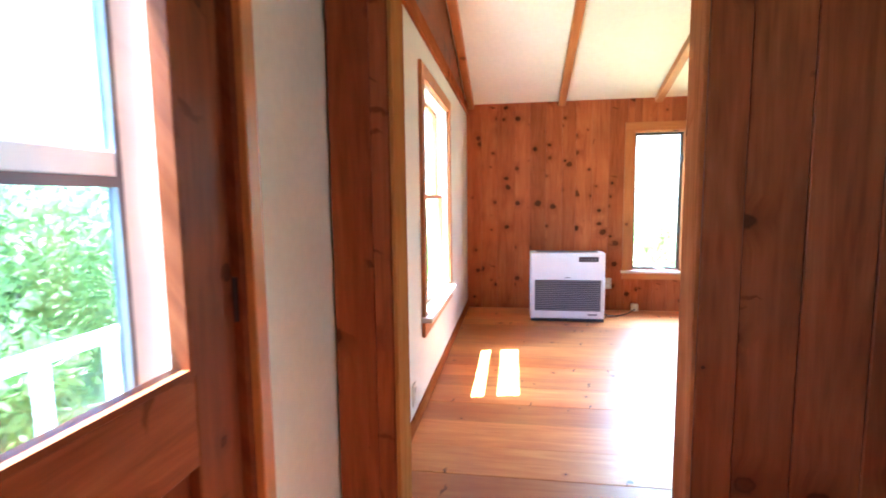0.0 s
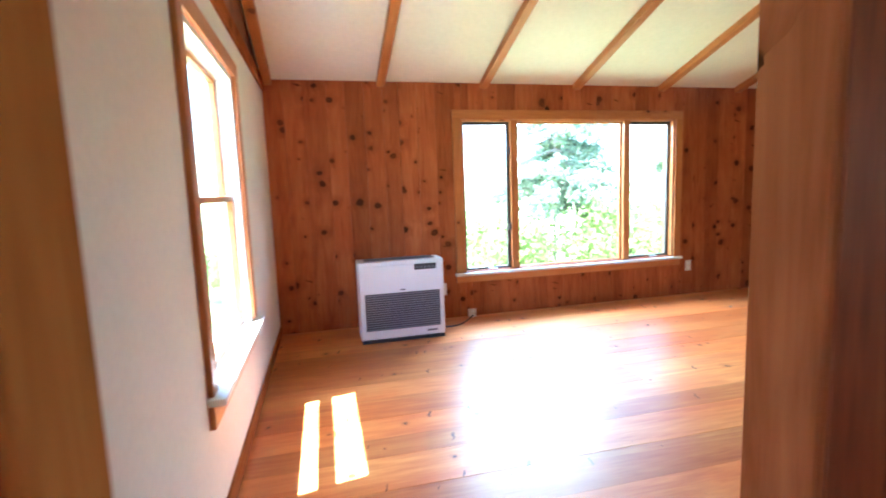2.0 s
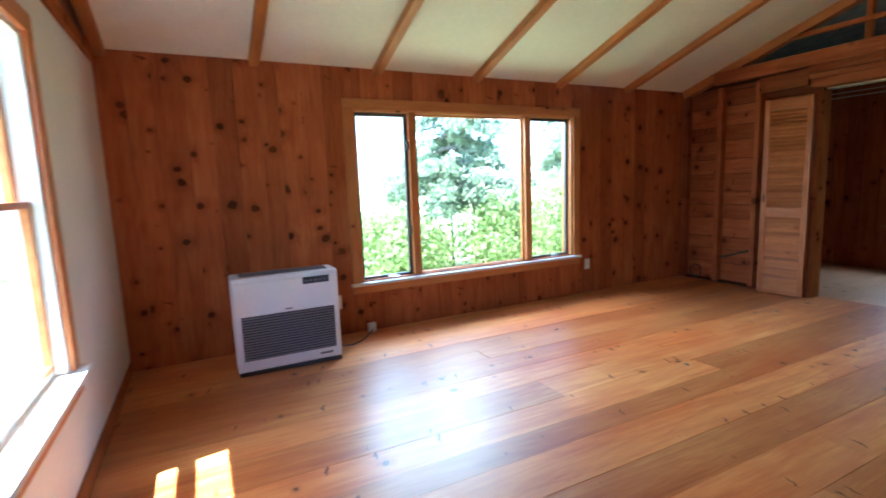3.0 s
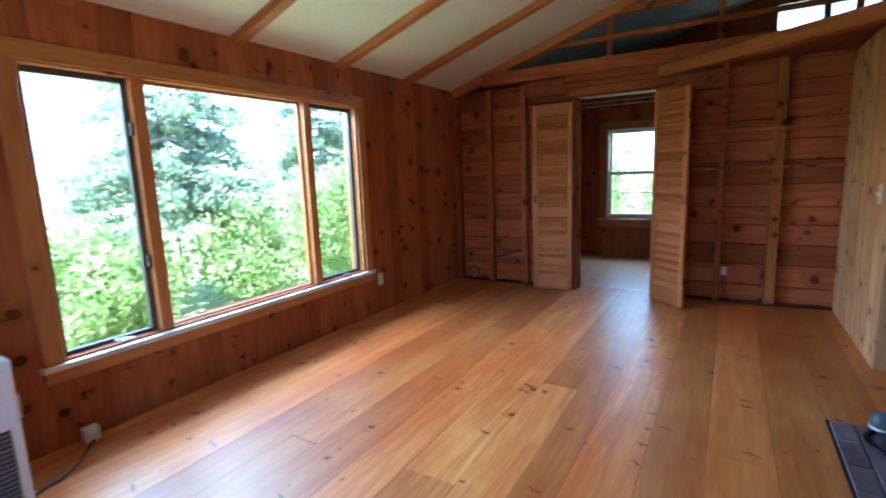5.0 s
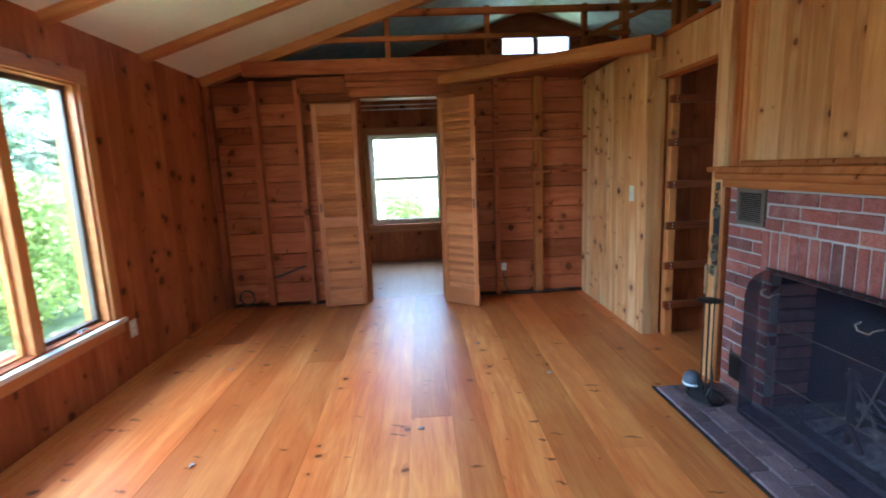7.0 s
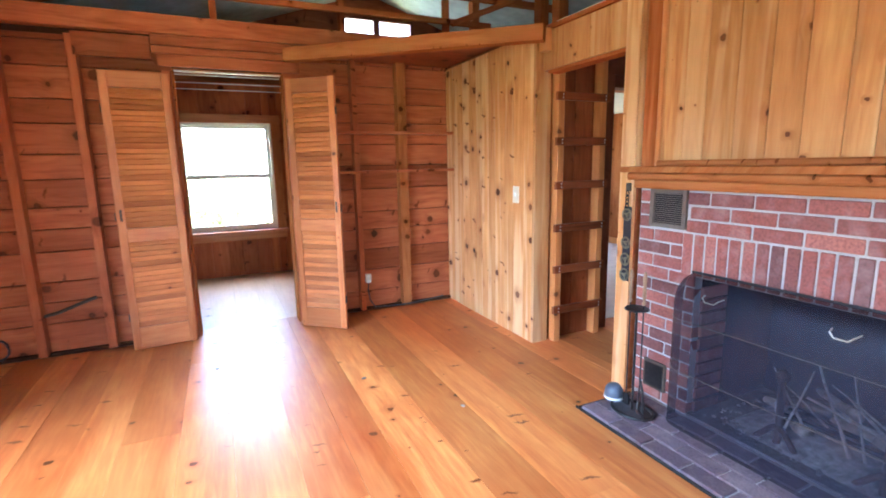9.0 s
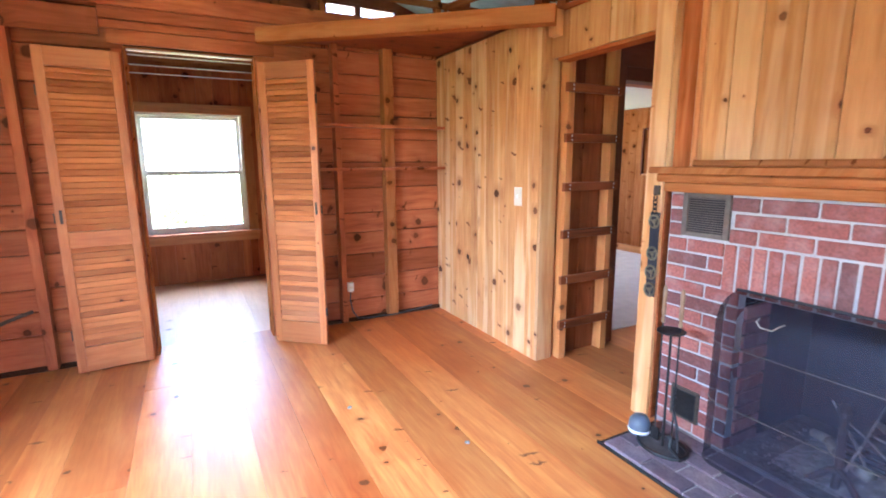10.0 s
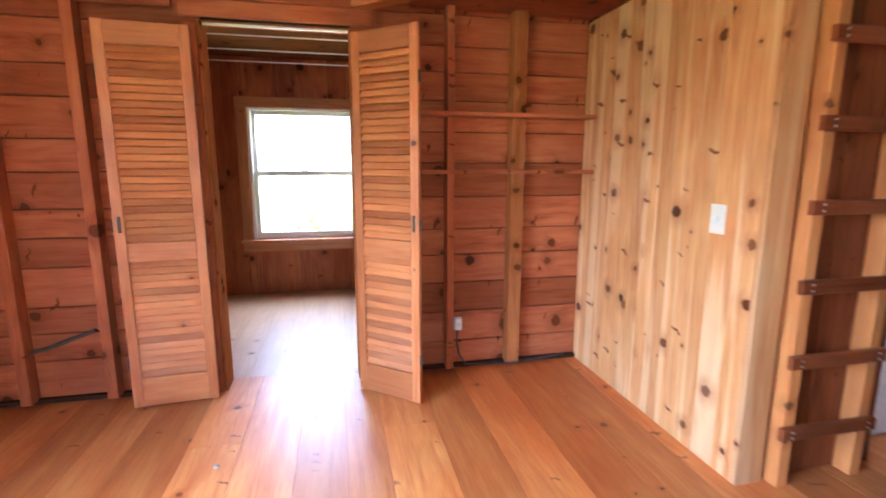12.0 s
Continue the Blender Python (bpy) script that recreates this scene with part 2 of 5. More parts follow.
pine_trim_dull = pine("pine_trim_dull", (0.44, 0.178, 0.06), (0.37, 0.132, 0.041), (0.24, 0.075, 0.022), 0.6, knots=0.7, knot_scale=4.0, vary=0.15, spec=0.0, ksize=0.13, ticks=0.2)
pine_jamb = pine("pine_jamb", (0.5, 0.235, 0.072), (0.43, 0.18, 0.052), (0.3, 0.105, 0.03), 0.7, knots=0.3, vary=0.1, spec=0.0, ksize=0.12)
rafter_wood = pine("rafter_wood", (0.57, 0.245, 0.075), (0.48, 0.180, 0.050), (0.34, 0.108, 0.029), 0.45, knots=0.1, vary=0.15, spec=0.35)
plaster = plain("plaster", (0.80, 0.77, 0.72), 0.75, scale=35, amount=0.04, bump=0.15)
ceiling_white = plain("ceiling_white", (0.84, 0.82, 0.76), 0.8, scale=25, amount=0.04)
loft_grey = plain("loft_grey", (0.52, 0.55, 0.50), 0.7, scale=8, amount=0.25)
white_paint = plain("white_paint", (0.80, 0.80, 0.78), 0.4, scale=40, amount=0.05)
carpet = plain("carpet", (0.62, 0.60, 0.58), 0.95, scale=120, amount=0.12, bump=0.6, dist=0.006)
gap_dark = plain("gap_dark", (0.055, 0.024, 0.012), 0.95)
gap_dark.node_tree.nodes["Principled BSDF"].inputs["Specular IOR Level"].default_value = 0.08
enamel = plain("enamel", (0.80, 0.81, 0.83), 0.3, scale=60, amount=0.02, bump=0.02)
black_iron = plain("black_iron", (0.025, 0.024, 0.025), 0.5, metal=0.6, scale=60, amount=0.3, bump=0.3)
dark_plastic = plain("dark_plastic", (0.035, 0.037, 0.042), 0.35, scale=50, amount=0.1)
louvre_grey = plain("louvre_grey", (0.25, 0.26, 0.30), 0.35, metal=0.2, scale=50, amount=0.06)
grille_grey = plain("grille_grey", (0.16, 0.165, 0.19), 0.4, metal=0.3, scale=50, amount=0.1)
soot = plain("soot", (0.012, 0.011, 0.015), 0.9, scale=6, amount=0.5)
ash = plain("ash", (0.12, 0.115, 0.12), 0.95, scale=40, amount=0.5, bump=0.8, dist=0.01)
mortar = plain("mortar", (0.38, 0.365, 0.365), 0.9, scale=70, amount=0.15, bump=0.6, dist=0.004)
brass = plain("brass", (0.42, 0.31, 0.15), 0.4, metal=1.0, scale=60, amount=0.2)
steel = plain("steel", (0.60, 0.61, 0.62), 0.3, metal=1.0, scale=60, amount=0.1)
vent_beige = plain("vent_beige", (0.13, 0.105, 0.085), 0.55, metal=0.0, scale=50, amount=0.15)
vent_metal = plain("vent_metal", (0.085, 0.066, 0.052), 0.65, metal=0.0, scale=50, amount=0.15)
for dull in (vent_beige, vent_metal, mortar, soot):
    dull.node_tree.nodes["Principled BSDF"].inputs["Specular IOR Level"].default_value = 0.1
leather = plain("leather", (0.018, 0.018, 0.024), 0.5, scale=60, amount=0.3, bump=0.4)
ivory_plastic = plain("ivory_plastic", (0.72, 0.68, 0.58), 0.35, scale=50, amount=0.03)
aluminium = plain("aluminium", (0.12, 0.10, 0.09), 0.45, metal=0.4, scale=60, amount=0.15)


def brick_material(name, a, b2, c):
    m, nt, b = mat_base(name, 0.85)
    tc = nt.nodes.new("ShaderNodeTexCoord")
    rnd = nt.nodes.new("ShaderNodeObjectInfo").outputs["Random"]
    off = nt.nodes.new("ShaderNodeVectorMath")
    off.operation = 'ADD'
    cv = nt.nodes.new("ShaderNodeCombineXYZ")
    nt.links.new(mathn(nt, 'MULTIPLY', rnd, 57.0), cv.inputs[0])
    nt.links.new(tc.outputs["Object"], off.inputs[0]), nt.links.new(cv.outputs[0], off.inputs[1])
    n1 = node(nt, "ShaderNodeTexNoise", Scale=90.0, Detail=4.0)
    n2 = node(nt, "ShaderNodeTexNoise", Scale=14.0, Detail=3.0)
    nt.links.new(off.outputs[0], n1.inputs["Vector"]), nt.links.new(off.outputs[0], n2.inputs["Vector"])
    base = ramp(nt, rnd, [(0.0, a), (0.5, b2), (1.0, c)]).outputs[0]
    col = mixc(nt, ramp(nt, n1.outputs[0], [(0.4, (0, 0, 0)), (0.75, (0.55, 0.55, 0.55))]).outputs[0], base, tuple(x * 0.45 for x in a))
    col = mixc(nt, ramp(nt, n2.outputs[0], [(0.50, (0, 0, 0)), (0.74, (0.22, 0.22, 0.22))]).outputs[0], col, (0.46, 0.36, 0.34))
    nt.links.new(col, b.inputs["Base Color"])
    bumped(nt, b, n1.outputs[0], 0.6, 0.003)
    return m


brick_red = brick_material("brick_red", (0.135, 0.054, 0.052), (0.28, 0.082, 0.064), (0.37, 0.133, 0.100))
brick_hearth = brick_material("brick_hearth", (0.10, 0.072, 0.092), (0.16, 0.118, 0.145), (0.22, 0.170, 0.195))


def glass_material(name="window_glass", tint=(1.0, 1.0, 1.0)):
    m = bpy.data.materials.new(name)
    m.use_nodes = True
    nt = m.node_tree
    nt.nodes.clear()
    out = nt.nodes.new("ShaderNodeOutputMaterial")
    t = nt.nodes.new("ShaderNodeBsdfTransparent")
    t.inputs["Color"].default_value = (*tint, 1)
    g = nt.nodes.new("ShaderNodeBsdfGlossy")
    g.inputs["Roughness"].default_value = 0.02
    lw = node(nt, "ShaderNodeLayerWeight", Blend=0.5)
    fr = nt.nodes.new("ShaderNodeMath")
    fr.operation = 'MULTIPLY_ADD'
    p = nt.nodes.new("ShaderNodeMath")
    p.operation = 'POWER'
    p.inputs[1].default_value = 5.0
    nt.links.new(lw.outputs["Facing"], p.inputs[0]), nt.links.new(p.outputs[0], fr.inputs[0])
    fr.inputs[1].default_value, fr.inputs[2].default_value = 0.7, 0.03
    mx = nt.nodes.new("ShaderNodeMixShader")
    nt.links.new(fr.outputs[0], mx.inputs[0]), nt.links.new(t.outputs[0], mx.inputs[1]), nt.links.new(g.outputs[0], mx.inputs[2])
    nt.links.new(mx.outputs[0], out.inputs["Surface"])
    return m


glass = glass_material()
# storm door pane: blue-grey tint that cuts what passes through
tinted_glass = glass_material("tinted_glass", (0.56, 0.62, 0.68))


def mesh_screen_material():
    """Fine woven wire: holes between crossing strands."""
    m, nt, b = mat_base("wire_mesh", 0.55, 0.5)
    b.inputs["Base Color"].default_value = (0.022, 0.022, 0.042, 1)
    tc = nt.nodes.new("ShaderNodeTexCoord")
    n1 = node(nt, "ShaderNodeTexNoise", Scale=9.0, Detail=2.0)
    nt.links.new(tc.outputs["Object"], n1.inputs["Vector"])
    t = nt.nodes.new("ShaderNodeBsdfTransparent")
    mx = nt.nodes.new("ShaderNodeMixShader")
    nt.links.new(ramp(nt, n1.outputs[0], [(0.3, (0.56, 0.56, 0.56)), (0.7, (0.66, 0.66, 0.66))]).outputs[0], mx.inputs[0])
    nt.links.new(t.outputs[0], mx.inputs[1]), nt.links.new(b.outputs[0], mx.inputs[2])
    nt.links.new(mx.outputs[0], nt.nodes["Material Output"].inputs["Surface"])
    return m


wire_mesh = mesh_screen_material()

# ---- building helpers ----


def finish(name, bm, material, parent=None, label="", smooth=False):
    me = bpy.data.meshes.new(name)
    bmesh.ops.recalc_face_normals(bm, faces=bm.faces)
    bm.to_mesh(me)
    bm.free()
    me.materials.append(material)
    if smooth:
        for p in me.polygons:
            p.use_smooth = True
    ob = new(name, me)
    if parent is not None:
        ob.parent = parent
    if label:
        ob["label"] = label
    return ob


def part(name, bm, material, parent, label="", smooth=False):
    return finish(name, bm, material, parent, label, smooth)


def addbox(bm, x0, y0, z0, x1, y1, z1, bevel=0.0):
    vs = [bm.verts.new(c) for c in ((x0, y0, z0), (x1, y0, z0), (x1, y1, z0), (x0, y1, z0), (x0, y0, z1), (x1, y0, z1), (x1, y1, z1), (x0, y1, z1))]
    fs = [bm.faces.new([vs[i] for i in f]) for f in ((0, 3, 2, 1), (4, 5, 6, 7), (0, 1, 5, 4), (1, 2, 6, 5), (2, 3, 7, 6), (3, 0, 4, 7))]
    if bevel:
        es = list({e for f in fs for e in f.edges})
        bmesh.ops.bevel(bm, geom=es, offset=bevel, segments=2, affect='EDGES', profile=0.6)


def boxes(*rows, bevel=0.0):
    bm = bmesh.new()
    for r in rows:
        addbox(bm, *r, bevel=bevel)
    return bm


def tube(bm, a, b, r0, r1=None, sides=10, caps=True):
    a, b = Vector(a), Vector(b)
    r1 = r0 if r1 is None else r1
    d = (b - a).normalized()
    s = d.orthogonal().normalized()
    t = d.cross(s)
    rings = []
    for p, r in ((a, r0), (b, r1)):
        rings.append([bm.verts.new(p + r * (math.cos(i * math.tau / sides) * s + math.sin(i * math.tau / sides) * t)) for i in range(sides)])
    for i in range(sides):
        bm.faces.new((rings[0][i], rings[0][(i + 1) % sides], rings[1][(i + 1) % sides], rings[1][i]))
    if caps:
        bm.faces.new(rings[0][::-1]), bm.faces.new(rings[1])


def pipe(bm, points, r, sides=8):
    for a, b in zip(points, points[1:]):
        tube(bm, a, b, r, sides=sides)


def torus(bm, center, u, v, r, steps=18, sides=6):
    """A closed ring of round wire; u and v are its half axes."""
    c, u, v = Vector(center), Vector(u), Vector(v)
    n = u.cross(v).normalized()
    hoop = []
    for i in range(steps):
        a = i * math.tau / steps
        d = u * math.cos(a) + v * math.sin(a)
        hoop.append([bm.verts.new(c + d + r * (math.cos(b * math.tau / sides) * d.normalized() + math.sin(b * math.tau / sides) * n)) for b in range(sides)])
    for i in range(steps):
        for j in range(sides):
            k, l = (i + 1) % steps, (j + 1) % sides
            bm.faces.new((hoop[i][j], hoop[k][j], hoop[k][l], hoop[i][l]))


def lathe(bm, profile, center=(0, 0, 0), sides=20):
    """Turned shape from (radius, height) pairs."""
    rings = [[bm.verts.new((center[0] + r * math.cos(i * math.tau / sides), center[1] + r * math.sin(i * math.tau / sides), center[2] + h)) for i in range(sides)] for r, h in profile]
    for lo, hi in zip(rings, rings[1:]):
        for i in range(sides):
            bm.faces.new((lo[i], lo[(i + 1) % sides], hi[(i + 1) % sides], hi[i]))
    bm.faces.new(rings[0][::-1]), bm.faces.new(rings[-1])


def axes_matrix(origin, along, out):
    """x across, y along, z out of the surface."""
    y, z = Vector(along).normalized(), Vector(out).normalized()
    x = y.cross(z)
    m = Matrix((x, y, z)).transposed().to_4x4()
    m.translation = Vector(origin)
    return m


board_meshes = {}


def board_mesh(w, l, th, material, edge=0.003):
    key = (round(w, 3), round(l, 2), round(th, 3), material.name, edge)
    if key in board_meshes:
        return board_meshes[key]
    bm = bmesh.new()
    h, e = w / 2, min(edge, w / 4, th / 2)
    prof = [(-h, 0), (h, 0), (h, th - e), (h - e, th), (-h + e, th), (-h, th - e)]
    r0 = [bm.verts.new((x, 0, z)) for x, z in prof]
    r1 = [bm.verts.new((x, l, z)) for x, z in prof]
    for i in range(6):
        bm.faces.new((r0[i], r0[(i + 1) % 6], r1[(i + 1) % 6], r1[i]))
    bm.faces.new(r0[::-1]), bm.faces.new(r1)
    bmesh.ops.recalc_face_normals(bm, faces=bm.faces)
    me = bpy.data.meshes.new("board")
    bm.to_mesh(me)
    bm.free()
    me.materials.append(material)
    board_meshes[key] = me
    return me


def board(name, a, b, w, th, out, material, parent=None, edge=0.003, label=""):
    """A board whose back's middle line runs from a to b; it is w wide and th thick towards out."""
    a, b = Vector(a), Vector(b)
    ob = new(name, board_mesh(w, (b - a).length, th, material, edge))
    if parent is not None:
        ob.parent = parent
    ob.rotation_mode = 'QUATERNION'
    ob.matrix_basis = axes_matrix(a, b - a, out)
    if label:
        ob["label"] = label
    return ob


def lay(parent, origin, across, along, out, span, length, width, holes, material, name="plank", th=0.018, gap=0.003, joints=0.0, seed=1, edge=0.003):
    """Boards side by side over a rectangle of a wall or floor, cut round holes (s0, s1, l0, l1)."""
    rng = random.Random(seed)
    O, A, L = Vector(origin), Vector(across), Vector(along)
    cuts = {0.0, span}
    s = 0.0
    while s < span - 0.05:
        s += width * rng.uniform(0.8, 1.2)
        cuts.add(round(s, 3))
    edges = {h[i] for h in holes for i in (0, 1) if 0 < h[i] < span}
    cuts = sorted({c for c in cuts if c <= span and all(abs(c - e) > 0.03 for e in edges)} | edges | {0.0, span})
    for s0, s1 in zip(cuts, cuts[1:]):
        if s1 - s0 < 0.012:
            continue
        mid = (s0 + s1) / 2
        runs = [(0.0, length)]
        for h0, h1, l0, l1 in holes:
            if h0 < mid < h1:
                runs = [r for a, b in runs for r in ((a, min(b, l0)), (max(a, l1), b)) if r[1] - r[0] > 0.01]
        if joints:
            more = []
            for a, b in runs:
                p = a + rng.uniform(0.3, 1.0) * joints
                while p < b - 0.4:
                    more.append((a, p))
                    a, p = p, p + rng.uniform(0.7, 1.25) * joints
                more.append((a, b))
            runs = more
        for a, b in runs:
            board(name, O + A * mid + L * (a + 0.0008), O + A * mid + L * (b - 0.0008), s1 - s0 - gap, th + rng.uniform(-0.0012, 0.0012), out, material, parent, edge)


def structure(ob, label, category):
    return tagged(ob, label, category, kind="structure")


def thing(name, label, category, at=(0, 0, 0), group="", turn=0.0):
    e = new(name)
    e.empty_display_size = 0.1
    e.matrix_basis = pose(*at, 0, 0, turn)
    return tagged(e, label, category, group)


W, E, N, S = -0.34, 5.75, 5.22, 1.39
RIDGE_Y, SLOPE, EAVE = 1.5, 0.33, 2.30
FAR = 7.94


def roof_z(y):
    return EAVE + SLOPE * ((N - y) if y > RIDGE_Y else (N - 2 * RIDGE_Y + y))


# ---- structure ----
subfloor = structure(finish("floor", boxes((W - 0.1, -2.3, -0.15, FAR, N, -0.02)), gap_dark), "varnished wide pine plank floor with worn honey-coloured boards", "floor")
WIN = (1.47, 3.89, 0.46, 1.955)
wall_n = structure(finish("wall_north", boxes(
    (W - 0.2, N + 0.02, -0.15, WIN[0], N + 0.16, EAVE + 0.1), (WIN[1], N + 0.02, -0.15, FAR + 0.15, N + 0.16, EAVE + 0.1),
    (WIN[0], N + 0.02, -0.15, WIN[1], N + 0.16, WIN[2]), (WIN[0], N + 0.02, WIN[3], WIN[1], N + 0.16, EAVE + 0.1)), pine_dark),
    "wall of reddish knotty pine planks with a wide window", "wall")
WW = (2.55, 3.60, 0.56, 1.95)
DOOR_Y = (-0.45, 0.61)
wall_w = structure(finish("wall_west", boxes(
    (W - 0.14, -2.3, -0.15, W, DOOR_Y[0], 2.3), (W - 0.14, DOOR_Y[0], 2.05, W, DOOR_Y[1], 2.3), (W - 0.14, DOOR_Y[1], -0.15, W, WW[0], 2.3),
    (W - 0.14, WW[0], -0.15, W, WW[1], WW[2]), (W - 0.14, WW[0], WW[3], W, WW[1], 2.3), (W - 0.14, WW[1], -0.15, W, N + 0.02, 2.3)), plaster),
    "white plaster wall with a double-hung window and trim above", "wall")
bm = bmesh.new()
v0 = [bm.verts.new((W - 0.14, y, z)) for y, z in ((N + 0.02, 2.3), (RIDGE_Y, 3.6), (-2.3, 2.3))]
v1 = [bm.verts.new((W - 0.005, y, z)) for y, z in ((N + 0.02, 2.3), (RIDGE_Y, 3.6), (-2.3, 2.3))]
bm.faces.new(v0[::-1]), bm.faces.new(v1)
for i in range(3):
    bm.faces.new((v0[i], v0[(i + 1) % 3], v1[(i + 1) % 3], v1[i]))
gable_w = structure(finish("gable_west", bm, pine_dark), "honey pine gable above the white wall", "gable wall")
# partition between entry hall, fireplace and living room
DW = (-0.145, 0.68, 2.03)
DS, DN = 1.075, 1.165
FB = (2.05, 3.06, 0.76)
PASS = (3.55, 4.27, 1.95)
wall_s = structure(finish("wall_south", boxes(
    (W, DS + 0.02, 0, DW[0], DN - 0.018, 3.4), (DW[0], DS, DW[2], DW[1], DN - 0.018, 3.4), (DW[1], DS, 0, 1.75, DN - 0.018, 3.4),
    (1.73, DN - 0.018, 0, 1.75, S - 0.018, 3.4), (1.75, 1.05, 1.2, 3.44, S - 0.018, 3.5), (1.75, 1.25, 0, FB[0] - 0.1, S - 0.07, 1.2), (FB[1] + 0.1, 1.25, 0, 3.44, S - 0.07, 1.2), (FB[0] - 0.1, 1.25, FB[2] + 0.04, FB[1] + 0.1, S - 0.07, 1.2),
    (3.44, 1.25, 0, PASS[0], S, 3.5), (PASS[0], 1.29, PASS[2], PASS[1] + 0.08, S - 0.018, 2.2)), pine_dark),
    "pine-clad partition with a doorway, fireplace and passage", "wall")
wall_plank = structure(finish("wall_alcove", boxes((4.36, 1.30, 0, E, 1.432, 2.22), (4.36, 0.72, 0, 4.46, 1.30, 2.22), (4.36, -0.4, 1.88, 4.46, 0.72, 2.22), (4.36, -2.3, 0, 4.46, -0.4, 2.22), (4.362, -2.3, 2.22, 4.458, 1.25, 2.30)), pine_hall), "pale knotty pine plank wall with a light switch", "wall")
OP = (2.93, 3.72, 2.085)
wall_e = structure(finish("wall_east", boxes(
    (E + 0.02, 1.2, 0, E + 0.08, OP[0], 2.42), (E + 0.02, OP[1], 0, E + 0.08, N + 0.02, 2.36), (E + 0.02, OP[0], OP[2], E + 0.08, OP[1], 2.42)), gap_dark),
    "unfinished board wall with exposed studs and a wide doorway", "wall")
# far room
FW = (2.83, 3.87, 0.57, 1.87)
LW = (0.88, 1.90, 2.76, 3.24)
# besides the window, an added unseen opening lets the bedroom lamp in
wall_far = structure(finish("wall_far", boxes(
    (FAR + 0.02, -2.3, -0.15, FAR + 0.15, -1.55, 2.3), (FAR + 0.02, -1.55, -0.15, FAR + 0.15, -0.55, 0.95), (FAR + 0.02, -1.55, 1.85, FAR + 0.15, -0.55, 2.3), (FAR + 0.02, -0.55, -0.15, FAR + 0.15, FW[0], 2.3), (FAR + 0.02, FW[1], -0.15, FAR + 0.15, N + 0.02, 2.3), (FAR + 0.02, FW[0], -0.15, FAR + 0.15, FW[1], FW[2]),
    (FAR + 0.02, FW[0], FW[3], FAR + 0.15, FW[1], 2.3)), pine_dark), "knotty pine end wall with a double-hung window", "wall")
bm = bmesh.new()
zs = lambda y: roof_z(y) + 0.05
for y0, y1, lo in ((-2.3, LW[0], 2.3), (LW[1], N, 2.3)):
    vs = [[bm.verts.new((x, y, z)) for y, z in ((y0, lo), (y1, lo), (y1, zs(y1)), *(() if y1 < RIDGE_Y or y0 > RIDGE_Y else ((RIDGE_Y, zs(RIDGE_Y)),)), (y0, zs(y0)))] for x in (FAR + 0.02, FAR + 0.15)]
    bm.faces.new(vs[0][::-1]), bm.faces.new(vs[1])
    for i in range(len(vs[0])):
        j = (i + 1) % len(vs[0])
        bm.faces.new((vs[0][i], vs[0][j], vs[1][j], vs[1][i]))
addbox(bm, FAR + 0.02, LW[0], 2.3, FAR + 0.15, LW[1], LW[2])
addbox(bm, FAR + 0.02, LW[0], LW[3], FAR + 0.15, LW[1], 3.6)
structure(finish("gable_east", bm, pine_dark), "dark unfinished gable with a small window", "gable wall")
# roof and ceilings


def slope_slab(name, x0, x1, ya, yb, material, th=0.05, lift=0.0):
    bm = bmesh.new()
    vs = [bm.verts.new((x, y, roof_z(y) + lift + d)) for d in (0, th) for x, y in ((x0, ya), (x1, ya), (x1, yb), (x0, yb))]
    for f in ((0, 3, 2, 1), (4, 5, 6, 7), (0, 1, 5, 4), (1, 2, 6, 5), (2, 3, 7, 6), (3, 0, 4, 7)):
        bm.faces.new([vs[i] for i in f])
    return finish(name, bm, material)


structure(slope_slab("ceiling_north", W - 0.14, E + 0.02, N + 0.02, RIDGE_Y, ceiling_white), "white panelled sloping ceiling between pine rafters", "ceiling")
structure(slope_slab("ceiling_south", W - 0.14, FAR + 0.15, RIDGE_Y, -2.3, loft_grey), "grey underside of the roof over the loft", "ceiling")
structure(slope_slab("ceiling_loft", E + 0.02, FAR + 0.15, N + 0.02, RIDGE_Y, loft_grey), "grey underside of the roof over the loft", "ceiling")
structure(slope_slab("roof", W - 0.5, FAR + 0.5, N + 0.35, RIDGE_Y, loft_grey, 0.06, 0.06), "shingled roof", "roof")
structure(finish("ceiling_hall", boxes((W, -2.3, 2.26, 4.36, DS, 2.30), (1.75, DS, 2.26, 4.36, 1.25, 2.30)), ceiling_white), "plain white hall ceiling", "ceiling")
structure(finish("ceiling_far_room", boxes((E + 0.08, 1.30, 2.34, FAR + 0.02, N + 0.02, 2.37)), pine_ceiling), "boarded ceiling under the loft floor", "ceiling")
structure(finish("ceiling_bedroom", boxes((4.46, -2.3, 2.06, FAR + 0.02, 1.298, 2.12)), ceiling_white), "plain white ceiling", "ceiling")
# walls that close the place
wall_b = structure(finish("wall_back", boxes((W - 0.14, -2.4, -0.15, FAR + 0.15, -2.3, 2.35), (4.46, 1.20, 0, FAR + 0.02, 1.298, 2.06), (4.46, 0.61, 0, 4.56, 1.2, 2.06), (4.46, -0.4, 1.88, 4.56, 0.61, 2.06), (4.46, -2.3, 0, 4.56, -0.4, 2.06)), pine_wall), "pine wall closing the hall and bedroom", "wall")

